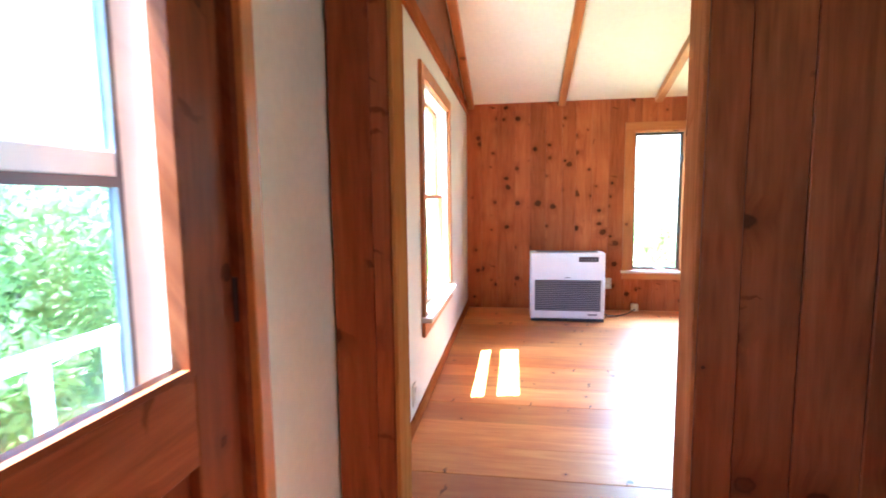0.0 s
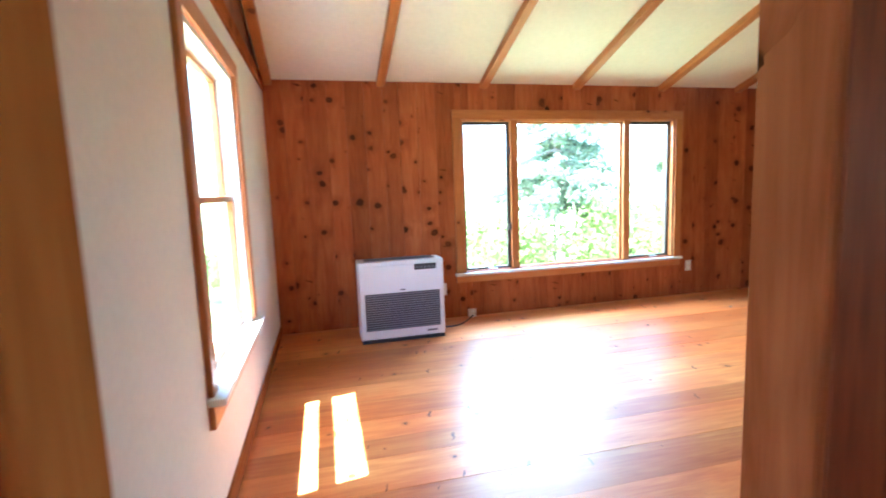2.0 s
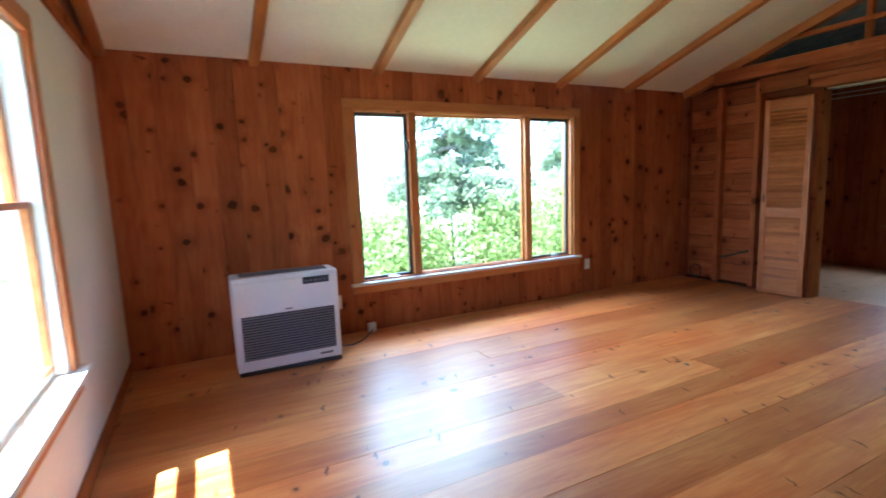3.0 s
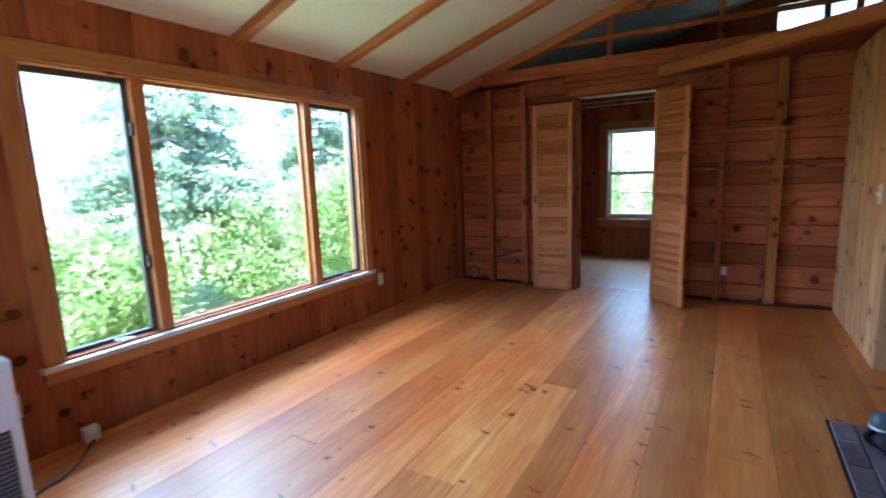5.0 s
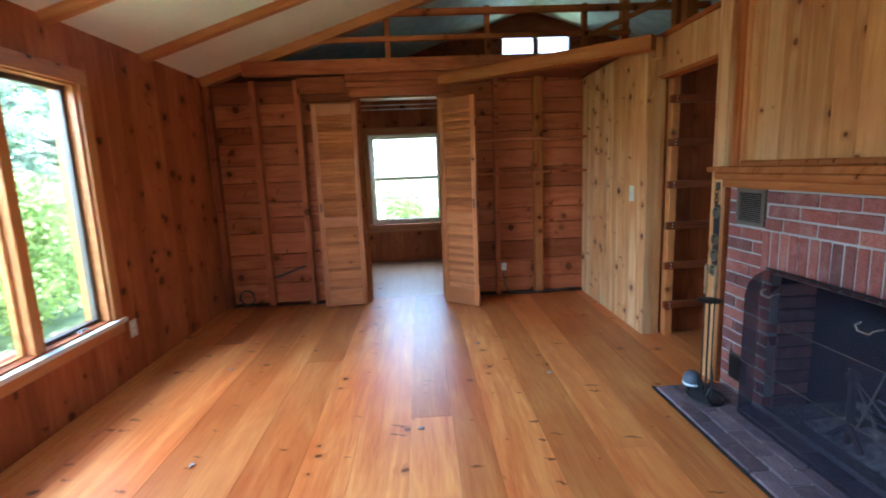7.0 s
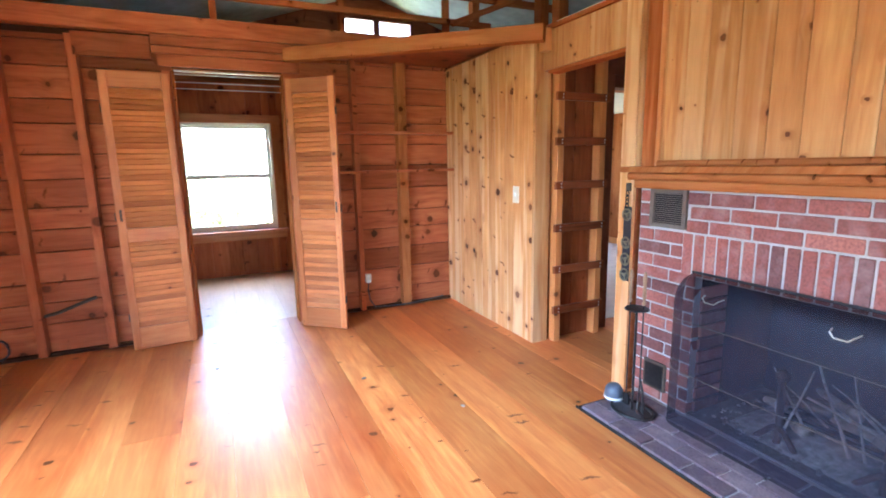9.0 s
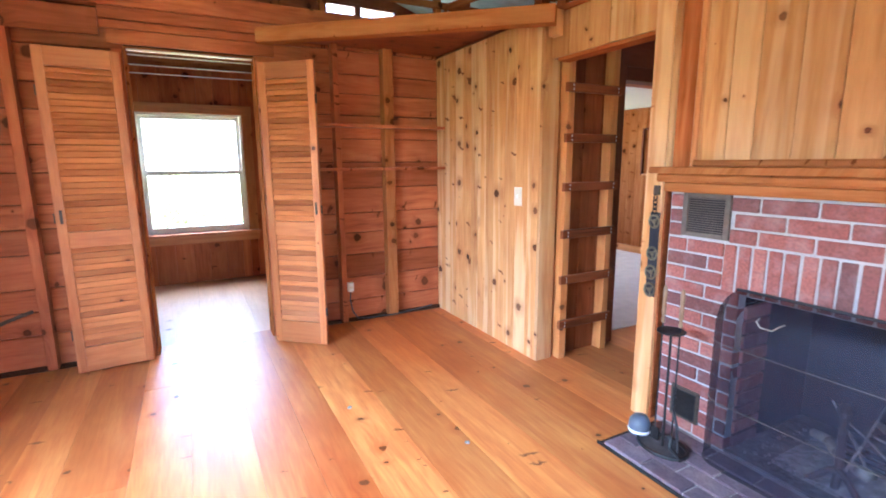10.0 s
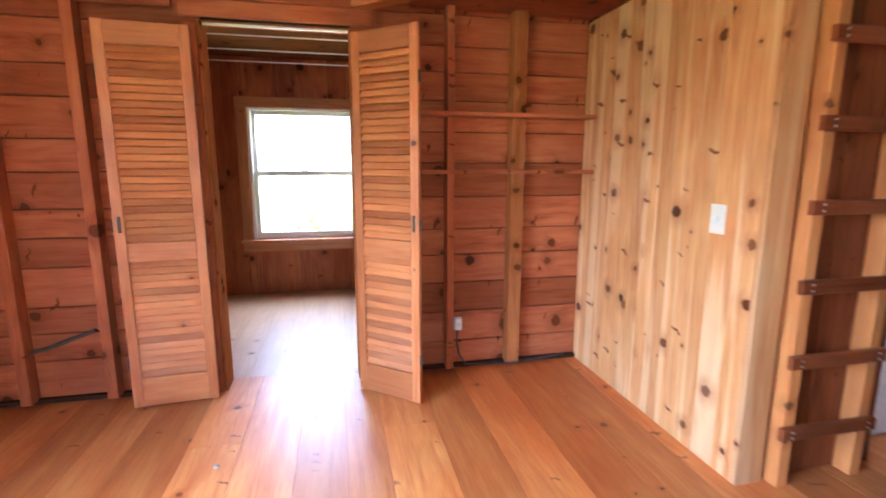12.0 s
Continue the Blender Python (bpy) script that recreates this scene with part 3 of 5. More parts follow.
# ---- planks on the setting ----
# living room floor, passage, entry and far room: boards along x
lay(subfloor, (W, 1.30, -0.02), (0, 1, 0), (1, 0, 0), (0, 0, 1), N - 1.30, E - W + 0.1, 0.23, [], floor_wood, "floor_plank", 0.02, 0.0006, 7.0, 5, 0.0007)
lay(subfloor, (W, -2.3, -0.02), (0, 1, 0), (1, 0, 0), (0, 0, 1), 3.6, 4.6 - W, 0.23, [], floor_wood, "floor_plank", 0.02, 0.0006, 4.4, 6, 0.0007)
# far room: same planks in paler pine, window brightness put into the colour
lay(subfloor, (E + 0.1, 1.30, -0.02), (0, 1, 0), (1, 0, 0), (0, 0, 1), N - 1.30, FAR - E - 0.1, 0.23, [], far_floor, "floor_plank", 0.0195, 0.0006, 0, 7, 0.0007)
# north wall, vertical planks
lay(wall_n, (W, N + 0.02, 0), (1, 0, 0), (0, 0, 1), (0, -1, 0), E - W, EAVE, 0.17, [(WIN[0] - W, WIN[1] - W, WIN[2], WIN[3])], pine_wall, "plank", 0.018, 0.0014, 0, 11, 0.0016)
lay(wall_n, (E + 0.1, N + 0.02, 0), (1, 0, 0), (0, 0, 1), (0, -1, 0), FAR - E - 0.1, 2.34, 0.17, [], pine_pale, "plank", 0.018, 0.003, 0, 12)
# alcove wall
lay(wall_plank, (4.34, 1.432, 0), (1, 0, 0), (0, 0, 1), (0, 1, 0), E - 4.34, 2.20, 0.122, [], pine_pale, "plank", 0.018, 0.0016, 0, 13, 0.002)
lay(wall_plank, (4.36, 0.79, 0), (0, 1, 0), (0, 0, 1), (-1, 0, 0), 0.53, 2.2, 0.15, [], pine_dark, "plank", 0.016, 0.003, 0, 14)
board("corner_board", (4.345, 1.383, 0), (4.345, 1.383, 2.2), 0.13, 0.03, (-1, 0, 0), pine_mantel, wall_plank)
# above the mantel
lay(wall_s, (1.75, S - 0.018, 1.30), (1, 0, 0), (0, 0, 1), (0, 1, 0), 1.56, 2.15, 0.125, [], pine_mantel, "plank", 0.018, 0.0016, 0, 15, 0.003)
board("frame_board", (3.37, S - 0.018, 1.30), (3.37, S - 0.018, 3.45), 0.12, 0.014, (0, 1, 0), pine_red, wall_s)
board("moulding", (3.312, S - 0.018, 1.30), (3.312, S - 0.018, 3.45), 0.025, 0.034, (0, 1, 0), pine_trim, wall_s, 0.008)
board("moulding", (3.437, S - 0.018, 1.30), (3.437, S - 0.018, 3.45), 0.025, 0.036, (0, 1, 0), pine_mantel, wall_s, 0.008)
board("casing", (3.50, S, 0), (3.50, S, 3.45), 0.10, 0.022, (0, 1, 0), pine_pale, wall_s)
# header over the passage
lay(wall_s, (PASS[0], S - 0.018, PASS[2]), (1, 0, 0), (0, 0, 1), (0, 1, 0), PASS[1] + 0.08 - PASS[0], 0.25, 0.16, [], pine_mantel, "plank", 0.018, 0.002, 0, 16)
board("header_edge", (PASS[0], S - 0.05, 2.2), (PASS[1] + 0.08, S - 0.05, 2.2), 0.14, 0.03, (0, 0, 1), pine_red, wall_s)
board("header_edge", (PASS[0], S - 0.055, PASS[2] - 0.02), (PASS[1], S - 0.055, PASS[2] - 0.02), 0.09, 0.02, (0, 0, 1), pine_red, wall_s)
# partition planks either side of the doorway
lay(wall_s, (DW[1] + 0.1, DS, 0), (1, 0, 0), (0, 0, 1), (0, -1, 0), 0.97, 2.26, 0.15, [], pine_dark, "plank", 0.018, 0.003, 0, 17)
lay(wall_s, (DW[1], DN - 0.018, 0), (1, 0, 0), (0, 0, 1), (0, 1, 0), 1.05, 3.3, 0.16, [], pine_wall, "plank", 0.018, 0.003, 0, 18)
# east wall: horizontal boards behind studs
for y0, y1, sd in ((1.45, OP[0], 21), (OP[1], N, 22)):
    lay(wall_e, (E + 0.02, y0, 0.02), (0, 0, 1), (0, 1, 0), (-1, 0, 0), 2.28 if sd == 21 else 2.25, y1 - y0, 0.185, [], pine_rough, "plank", 0.02, 0.0055, 0, sd, 0.005)
lay(wall_e, (E + 0.02, OP[0], OP[2] + 0.06), (0, 0, 1), (0, 1, 0), (-1, 0, 0), 0.20, OP[1] - OP[0], 0.1, [], pine_rough, "plank", 0.02, 0.004, 0, 23)
# far room end wall and alcove side
lay(wall_far, (FAR + 0.02, 1.3, 0), (0, 1, 0), (0, 0, 1), (-1, 0, 0), N - 1.3, 2.34, 0.16, [(FW[0] - 1.3, FW[1] - 1.3, FW[2], FW[3])], pine_wall, "plank", 0.018, 0.003, 0, 24)

# doorway lining and casings
# facing jambs: lit side in brighter pine, dim side in darker, by colour
board("jamb", (DW[0], 1.122, 0), (DW[0], 1.122, DW[2]), 0.145, 0.012, (1, 0, 0), pine_jamb, wall_s)
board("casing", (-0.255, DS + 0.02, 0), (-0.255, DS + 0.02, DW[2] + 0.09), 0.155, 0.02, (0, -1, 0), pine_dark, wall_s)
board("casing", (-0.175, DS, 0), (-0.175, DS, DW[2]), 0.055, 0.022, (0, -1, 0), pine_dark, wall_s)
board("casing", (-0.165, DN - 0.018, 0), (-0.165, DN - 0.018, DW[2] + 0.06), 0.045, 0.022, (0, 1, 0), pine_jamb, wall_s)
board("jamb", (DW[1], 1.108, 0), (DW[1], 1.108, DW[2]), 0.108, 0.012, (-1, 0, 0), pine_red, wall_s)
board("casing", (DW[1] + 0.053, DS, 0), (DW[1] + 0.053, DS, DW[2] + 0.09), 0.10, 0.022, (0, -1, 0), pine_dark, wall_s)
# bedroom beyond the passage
# end-wall planks cut round the added lamp opening
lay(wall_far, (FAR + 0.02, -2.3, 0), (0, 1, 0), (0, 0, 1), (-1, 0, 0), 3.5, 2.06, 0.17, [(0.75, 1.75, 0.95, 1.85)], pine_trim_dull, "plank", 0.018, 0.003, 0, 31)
lay(wall_b, (4.56, -2.3, 0), (1, 0, 0), (0, 0, 1), (0, 1, 0), 3.38, 2.06, 0.17, [], pine_trim_dull, "plank", 0.018, 0.003, 0, 32)
structure(finish("floor_bedroom", boxes((4.50, -2.28, -0.02, FAR, 1.2, 0.008)), carpet), "pale grey wall-to-wall carpet", "carpet")
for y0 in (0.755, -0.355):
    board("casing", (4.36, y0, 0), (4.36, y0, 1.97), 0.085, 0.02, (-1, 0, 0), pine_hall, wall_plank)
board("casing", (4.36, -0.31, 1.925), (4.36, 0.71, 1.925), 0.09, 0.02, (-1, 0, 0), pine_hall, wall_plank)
board("baseboard", (FAR, -2.28, 0.055), (FAR, 1.2, 0.055), 0.10, 0.015, (-1, 0, 0), pine_pale, wall_far)
board("baseboard", (4.56, -2.282, 0.055), (FAR, -2.282, 0.055), 0.10, 0.015, (0, 1, 0), pine_pale, wall_b)
# trim of the west wall
structure(finish("baseboard", boxes((W, DN, 0, W + 0.014, N, 0.085), bevel=0.003), pine_red), "narrow brown baseboard under the white wall", "baseboard")
lay(gable_w, (W - 0.004, DN, 2.29), (0, 1, 0), (0, 0, 1), (1, 0, 0), N - DN, 0.02, 0.2, [], pine_trim, "plank", 0.012)
board("trim", (W, DN, 2.245), (W, N, 2.245), 0.10, 0.022, (1, 0, 0), pine_red, wall_w)
lay(wall_s, (FB[0] - 0.3, 1.05, 2.2), (1, 0, 0), (0, 0, 1), (0, -1, 0), 0.3, 0.06, 0.2, [], pine_dark, "plank")


def rafter(x, w=0.075, d=0.06):
    a, b = Vector((x, N + 0.0, roof_z(N))), Vector((x, RIDGE_Y, roof_z(RIDGE_Y)))
    n = Vector((0, -SLOPE, -1)).normalized()
    return board("rafter", a, b, w, d, n, rafter_wood, None, 0.004)


for x in (W + 0.05, 0.70, 1.70, 2.70, 3.71, 4.70):
    tagged(rafter(x), "exposed honey pine rafter against the white ceiling", "rafter", "rafters of the living room", "structure")
tagged(rafter(5.70, 0.10, 0.09), "exposed pine end rafter above the stud wall", "rafter", "rafters of the living room", "structure")
# east wall framing
for y, w in ((1.93, 0.085), (2.36, 0.045), (4.31, 0.055), (4.735, 0.055), (5.17, 0.06)):
    board("stud", (E, y, 0.02), (E, y, 2.26), w, 0.085, (-1, 0, 0), pine_trim_dull if y == 1.93 else pine_rough, wall_e)
for y, z1 in ((OP[0] - 0.035, 2.05), (OP[1] + 0.035, 2.05)):
    board("jamb_stud", (E, y, 0.0), (E, y, z1), 0.06, 0.08, (-1, 0, 0), pine_rough, wall_e)
for y, d in ((OP[0], 1), (OP[1], -1)):
    board("jamb", (E + 0.01, y, 0.0), (E + 0.01, y, OP[2] - 0.013), 0.16, 0.012, (0, d, 0), pine_trim_dull, wall_e)
board("head_jamb", (E + 0.045, OP[0], OP[2]), (E + 0.045, OP[1], OP[2]), 0.09, 0.012, (0, 0, -1), pine_trim_dull, wall_e)
board("sill_plate", (E, 1.45, 0.012), (E, OP[0] - 0.07, 0.012), 0.03, 0.03, (-1, 0, 0), gap_dark, wall_e)
board("sill_plate", (E, OP[1] + 0.07, 0.012), (E, N, 0.012), 0.03, 0.03, (-1, 0, 0), gap_dark, wall_e)
board("header_board", (5.69, 2.80, 2.125), (5.69, 3.80, 2.125), 0.085, 0.022, (-1, 0, 0), pine_rough, wall_e)
board("header_board", (5.69, 2.60, 2.195), (5.69, 3.83, 2.195), 0.05, 0.03, (-1, 0, 0), pine_rough, wall_e)
board("header_board", (5.69, 2.45, 2.262), (5.69, 3.83, 2.262), 0.075, 0.035, (-1, 0, 0), pine_rough, wall_e)
board("header_board", (5.69, 3.835, 2.20), (5.69, 4.30, 2.20), 0.16, 0.026, (-1, 0, 0), pine_rough, wall_e)
board("plate_beam", (5.72, 1.10, 2.365), (5.72, 4.80, 2.365), 0.13, 0.09, (-1, 0, 0), pine_rough, wall_e)
for y in (3.40, 2.42, 1.45):
    board("loft_post", (5.76, y, 2.30), (5.76, y, min(roof_z(y), 2.90)), 0.05, 0.06, (-1, 0, 0), pine_red, wall_e)
board("loft_rail", (5.72, 4.30, 2.615), (5.72, 1.0, 2.615), 0.045, 0.045, (-1, 0, 0), pine_red, wall_e)
board("loft_rail", (5.72, 3.60, 2.85), (5.72, 0.2, 2.85), 0.06, 0.045, (-1, 0, 0), pine_red, wall_e)
for y0, y1 in ((1.40, 0.55),):
    board("loft_brace", (5.71, y0, 2.60), (5.71, y1, 2.95), 0.05, 0.04, (-1, 0, 0), pine_red, wall_e)
for x, y in ((5.2, 0.8), (4.75, 0.95), (6.6, 0.7)):
    board("loft_post", (x, y, 2.22), (x, y, roof_z(y) - 0.03), 0.09, 0.09, (-1, 0, 0), pine_red, wall_e)
structure(finish("floor_loft", boxes((4.36, -2.3, 2.225, E - 0.02, 1.40, 2.25), (E - 0.02, -2.3, 2.225, FAR + 0.02, 1.30, 2.25), (E + 0.08, 1.30, 2.375, FAR + 0.02, N, 2.40)), pine_dark), "dark boards of the loft floor", "loft floor")
# diagonal beam and the boarded corner above the alcove
da, db = Vector((5.70, 2.86, 2.215)), Vector((4.20, 1.46, 2.155))
beam = structure(board("corner_beam", da, db, 0.10, 0.09, (db - da).cross(Vector((0, 0, 1))), pine_trim_dull), "diagonal pale pine beam across the alcove corner", "beam")
bm = bmesh.new()
tri = ((4.30, 1.44), (5.75, 1.44), (5.75, 2.80))
lo = [bm.verts.new((x, y, 2.222)) for x, y in tri]
hi = [bm.verts.new((x, y, 2.245)) for x, y in tri]
bm.faces.new(lo[::-1]), bm.faces.new(hi)
for i in range(3):
    bm.faces.new((lo[i], lo[(i + 1) % 3], hi[(i + 1) % 3], hi[i]))
deck = structure(finish("corner_deck", bm, pine_rough), "rough boards laid over the alcove corner", "loft floor")
board("beam_bracket", (4.235, 1.41, 2.06), (4.235, 1.41, 2.2), 0.07, 0.05, (0, 1, 0), pine_pale, wall_s)

# ---- windows and doors ----


def pane(x0, y0, z0, x1, y1, z1, parent, material=glass):
    p = part("pane", boxes((x0, y0, z0, x1, y1, z1)), material, parent)
    p.visible_shadow = False
    return p


def ring(x0, z0, x1, z1, w, d, y):
    """Four mitre-less frame bars in the xz plane, from y to y + d."""
    return boxes((x0, y, z0, x0 + w, y + d, z1), (x1 - w, y, z0, x1, y + d, z1), (x0 + w, y, z0, x1 - w, y + d, z0 + w), (x0 + w, y, z1 - w, x1 - w, y + d, z1), bevel=0.002)


# big north window: casement, fixed light, casement
win = thing("window_1", "wide pine-cased window with two casements and a fixed pane", "window")
tagged(win, kind="structure")
x0, x1, z0, z1 = WIN
for a, b, w, nm in (((x0 - 0.055, N, z0 - 0.02), (x0 - 0.055, N, z1), 0.085, "casing"), ((x1 + 0.055, N, z0 - 0.02), (x1 + 0.055, N, z1), 0.085, "casing"), ((x0 - 0.098, N, z1 + 0.045), (x1 + 0.098, N, z1 + 0.045), 0.09, "casing"), ((x0 - 0.098, N, z0 - 0.075), (x1 + 0.098, N, z0 - 0.075), 0.07, "apron")):
    board(nm, a, b, w, 0.02, (0, -1, 0), pine_trim, win)
part("window_sill", boxes((x0 - 0.11, N - 0.045, z0 - 0.04, x1 + 0.11, N + 0.15, z0 - 0.012), bevel=0.004), white_paint, win, "white painted window sill")
part("jamb_lining", boxes((x0 - 0.012, N + 0.004, z0 - 0.012, x0 + 0.008, N + 0.15, z1), (x1 - 0.008, N + 0.004, z0 - 0.012, x1 + 0.012, N + 0.15, z1), (x0 + 0.008, N + 0.004, z1 - 0.012, x1 - 0.008, N + 0.15, z1 + 0.008)), pine_trim, win)
for mx in (2.02, 3.315):
    board("mullion", (mx, N + 0.11, z0 - 0.012), (mx, N + 0.11, z1 - 0.012), 0.075, 0.10, (0, -1, 0), pine_trim, win)
for a, b in ((x0 + 0.008, 1.982), (3.353, x1 - 0.008)):
    sash = part("casement_sash", ring(a, z0 - 0.01, b, z1 - 0.014, 0.03, 0.035, N + 0.06), aluminium, win, "dark metal casement sash")
    pane(a + 0.03, N + 0.075, z0 + 0.02, b - 0.03, N + 0.08, z1 - 0.044, win)
    cx = (a + b) / 2 + 0.06
    bm = boxes((cx - 0.035, N + 0.015, z0 - 0.011, cx + 0.035, N + 0.058, z0 + 0.008), bevel=0.003)
    pipe(bm, ((cx, N + 0.03, z0 + 0.006), (cx - 0.015, N + 0.005, z0 + 0.02), (cx - 0.075, N - 0.005, z0 + 0.018)), 0.006)
    tube(bm, (cx - 0.075, N - 0.005, z0 + 0.005), (cx - 0.075, N - 0.005, z0 + 0.03), 0.007)
    part("crank_handle", bm, steel, win, "steel casement crank")
for zz in (0.85, 1.62):
    part("sash_lock", boxes((1.965, N + 0.028, zz, 1.981, N + 0.06, zz + 0.075), bevel=0.003), aluminium, win)
part("fixed_frame", ring(2.058, z0 - 0.01, 3.277, z1 - 0.014, 0.018, 0.03, N + 0.06), pine_trim, win)
pane(2.076, N + 0.075, z0 + 0.008, 3.259, N + 0.08, z1 - 0.032, win)


def double_hung(name, label, at, turn, w, h, frame_mat, sash_mat, casing_mat, muntins=(), proud=0.022, casing=0.085, bar=0.026):
    """A double-hung window in its own space: x along the wall, -y into the room, opening w by h from its lower left corner."""
    e = thing(name, label, "window", at, "", turn)
    tagged(e, kind="structure")
    cs = casing
    for a, b, ww in (((-cs / 2 - 0.006, 0, -0.03), (-cs / 2 - 0.006, 0, h), cs), ((w + cs / 2 + 0.006, 0, -0.03), (w + cs / 2 + 0.006, 0, h), cs), ((-cs - 0.01, 0, h + cs / 2), (w + cs + 0.01, 0, h + cs / 2), cs), ((-cs - 0.01, 0, -0.11), (w + cs + 0.01, 0, -0.11), 0.085)):
        board("casing" if ww == cs else "apron", a, b, ww, proud, (0, -1, 0), casing_mat, e)
    part("window_sill", boxes((-cs - 0.02, -0.065, -0.062, w + cs + 0.02, 0.14, -0.034), bevel=0.005), white_paint if frame_mat is white_paint else casing_mat, e, "deep sill catching the daylight")
    part("window_frame", boxes((-0.002, 0.002, -0.03, 0.022, 0.14, h), (w - 0.022, 0.002, -0.03, w + 0.002, 0.14, h), (0.022, 0.002, h - 0.022, w - 0.022, 0.14, h + 0.002), (0.022, 0.05, -0.03, w - 0.022, 0.14, -0.004)), frame_mat, e)
    mid = h / 2
    part("lower_sash", ring(0.022, -0.004, w - 0.022, mid + 0.016, bar, 0.034, 0.042), sash_mat, e)
    part("upper_sash", ring(0.022, mid - 0.014, w - 0.022, h - 0.022, bar, 0.034, 0.082), sash_mat, e)
    for z in muntins:
        part("storm_rail", boxes((0.022, 0.122, z - 0.008, w - 0.022, 0.135, z + 0.008)), sash_mat, e)
    part("sash_lock", boxes((w / 2 - 0.03, 0.035, mid + 0.02, w / 2 + 0.03, 0.066, mid + 0.034), bevel=0.004), steel, e)
    part("sash_lift", boxes((w / 2 - 0.025, 0.028, 0.006, w / 2 + 0.025, 0.042, 0.02), bevel=0.003), steel, e)
    pane(0.046, 0.056, 0.020, w - 0.046, 0.060, mid - 0.008, e)
    pane(0.046, 0.096, mid + 0.010, w - 0.046, 0.100, h - 0.046, e)
    return e


# west wall: room is +x, so the window's -y faces +x
double_hung("window_2", "old white double-hung window with stained pine casing", (W, WW[0], WW[2] + 0.03), 90, WW[1] - WW[0], WW[3] - WW[2] - 0.03, white_paint, pine_trim, pine_trim, (), 0.022, 0.085)
double_hung("window_3", "cream double-hung window in a pine-plank end wall", (FAR, FW[1], FW[2] + 0.03), -90, FW[1] - FW[0], FW[3] - FW[2] - 0.03, ivory_plastic, ivory_plastic, pine_trim, (0.34, 0.95), 0.022, 0.10, 0.040)
loft_win = thing("window_4", "small two-pane gable window in the dark loft", "window")
tagged(loft_win, kind="structure")
part("window_frame", boxes((FAR + 0.03, LW[0], LW[2], FAR + 0.10, LW[0] + 0.03, LW[3]), (FAR + 0.03, LW[1] - 0.03, LW[2], FAR + 0.10, LW[1], LW[3]), (FAR + 0.03, LW[0], LW[2], FAR + 0.10, LW[1], LW[2] + 0.03), (FAR + 0.03, LW[0], LW[3] - 0.03, FAR + 0.10, LW[1], LW[3]), (FAR + 0.035, 1.352, LW[2] + 0.03, FAR + 0.09, 1.428, LW[3] - 0.03)), pine_dark, loft_win)
pane(FAR + 0.06, LW[0] + 0.03, LW[2] + 0.03, FAR + 0.064, 1.352, LW[3] - 0.03, loft_win)
pane(FAR + 0.06, 1.428, LW[2] + 0.03, FAR + 0.064, LW[1] - 0.03, LW[3] - 0.03, loft_win)

# glazed entry door in the west wall, closed, with a white storm door outside
door = thing("door_1", "stained pine entry door with a large glass light", "door")
tagged(door, kind="structure")
y0, y1 = DOOR_Y[0] + 0.02, DOOR_Y[1] - 0.02
xf, xb = W - 0.012, W - 0.055
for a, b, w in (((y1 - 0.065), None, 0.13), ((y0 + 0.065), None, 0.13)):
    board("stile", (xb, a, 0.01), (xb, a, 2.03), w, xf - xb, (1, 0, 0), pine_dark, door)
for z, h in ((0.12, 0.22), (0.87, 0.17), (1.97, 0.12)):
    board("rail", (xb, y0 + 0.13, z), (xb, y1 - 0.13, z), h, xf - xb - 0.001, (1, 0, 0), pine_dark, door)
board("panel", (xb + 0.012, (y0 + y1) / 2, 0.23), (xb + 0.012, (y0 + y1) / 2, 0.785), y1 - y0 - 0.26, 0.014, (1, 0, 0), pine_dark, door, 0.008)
part("glazing_bead", boxes((xb + 0.01, y0 + 0.13, 0.955, xf + 0.004, y0 + 0.145, 1.91), (xb + 0.01, y1 - 0.145, 0.955, xf + 0.004, y1 - 0.13, 1.91), (xb + 0.01, y0 + 0.145, 0.955, xf + 0.004, y1 - 0.145, 0.968), bevel=0.002), pine_dark, door)
pane(xb + 0.018, y0 + 0.14, 0.96, xb + 0.022, y1 - 0.14, 1.91, door)
for z in (0.30, 1.06, 1.80):
    bm = bmesh.new()
    tube(bm, (xf + 0.006, y1 + 0.008, z - 0.045), (xf + 0.006, y1 + 0.008, z + 0.045), 0.007, sides=10)
    addbox(bm, xf - 0.002, y1 - 0.002, z - 0.045, xf + 0.003, y1 + 0.018, z + 0.045)
    part("hinge", bm, black_iron, door, "dark iron butt hinge")
for yy in (DOOR_Y[1] + 0.025, DOOR_Y[0] - 0.025):
    board("casing", (W, yy, 0), (W, yy, 2.14), 0.046, 0.022, (1, 0, 0), pine_trim, door)
part("jamb", boxes((W - 0.13, DOOR_Y[1] - 0.018, 0, W + 0.004, DOOR_Y[1] + 0.002, 2.05), (W - 0.13, DOOR_Y[0] - 0.002, 0, W + 0.004, DOOR_Y[0] + 0.018, 2.05)), pine_dark, door)
storm = thing("storm_door", "white aluminium storm door outside the entry door", "door")
sx = W - 0.16
part("frame", boxes((sx - 0.03, 0.50, 0.02, sx, 0.60, 2.04), (sx - 0.03, -0.43, 0.02, sx, -0.33, 2.04), (sx - 0.03, -0.33, 1.30, sx, 0.50, 1.345), (sx - 0.03, -0.33, 0.02, sx, 0.50, 0.35), (sx - 0.03, -0.33, 1.97, sx, 0.50, 2.04), bevel=0.004), white_paint, storm)
part("bead", boxes((sx - 0.02, 0.488, 0.35, sx + 0.003, 0.50, 1.97), (sx - 0.02, -0.33, 1.282, sx + 0.003, 0.488, 1.30)), grille_grey, storm)
pane(sx - 0.016, -0.33, 0.35, sx - 0.012, 0.488, 1.97, storm, tinted_glass)
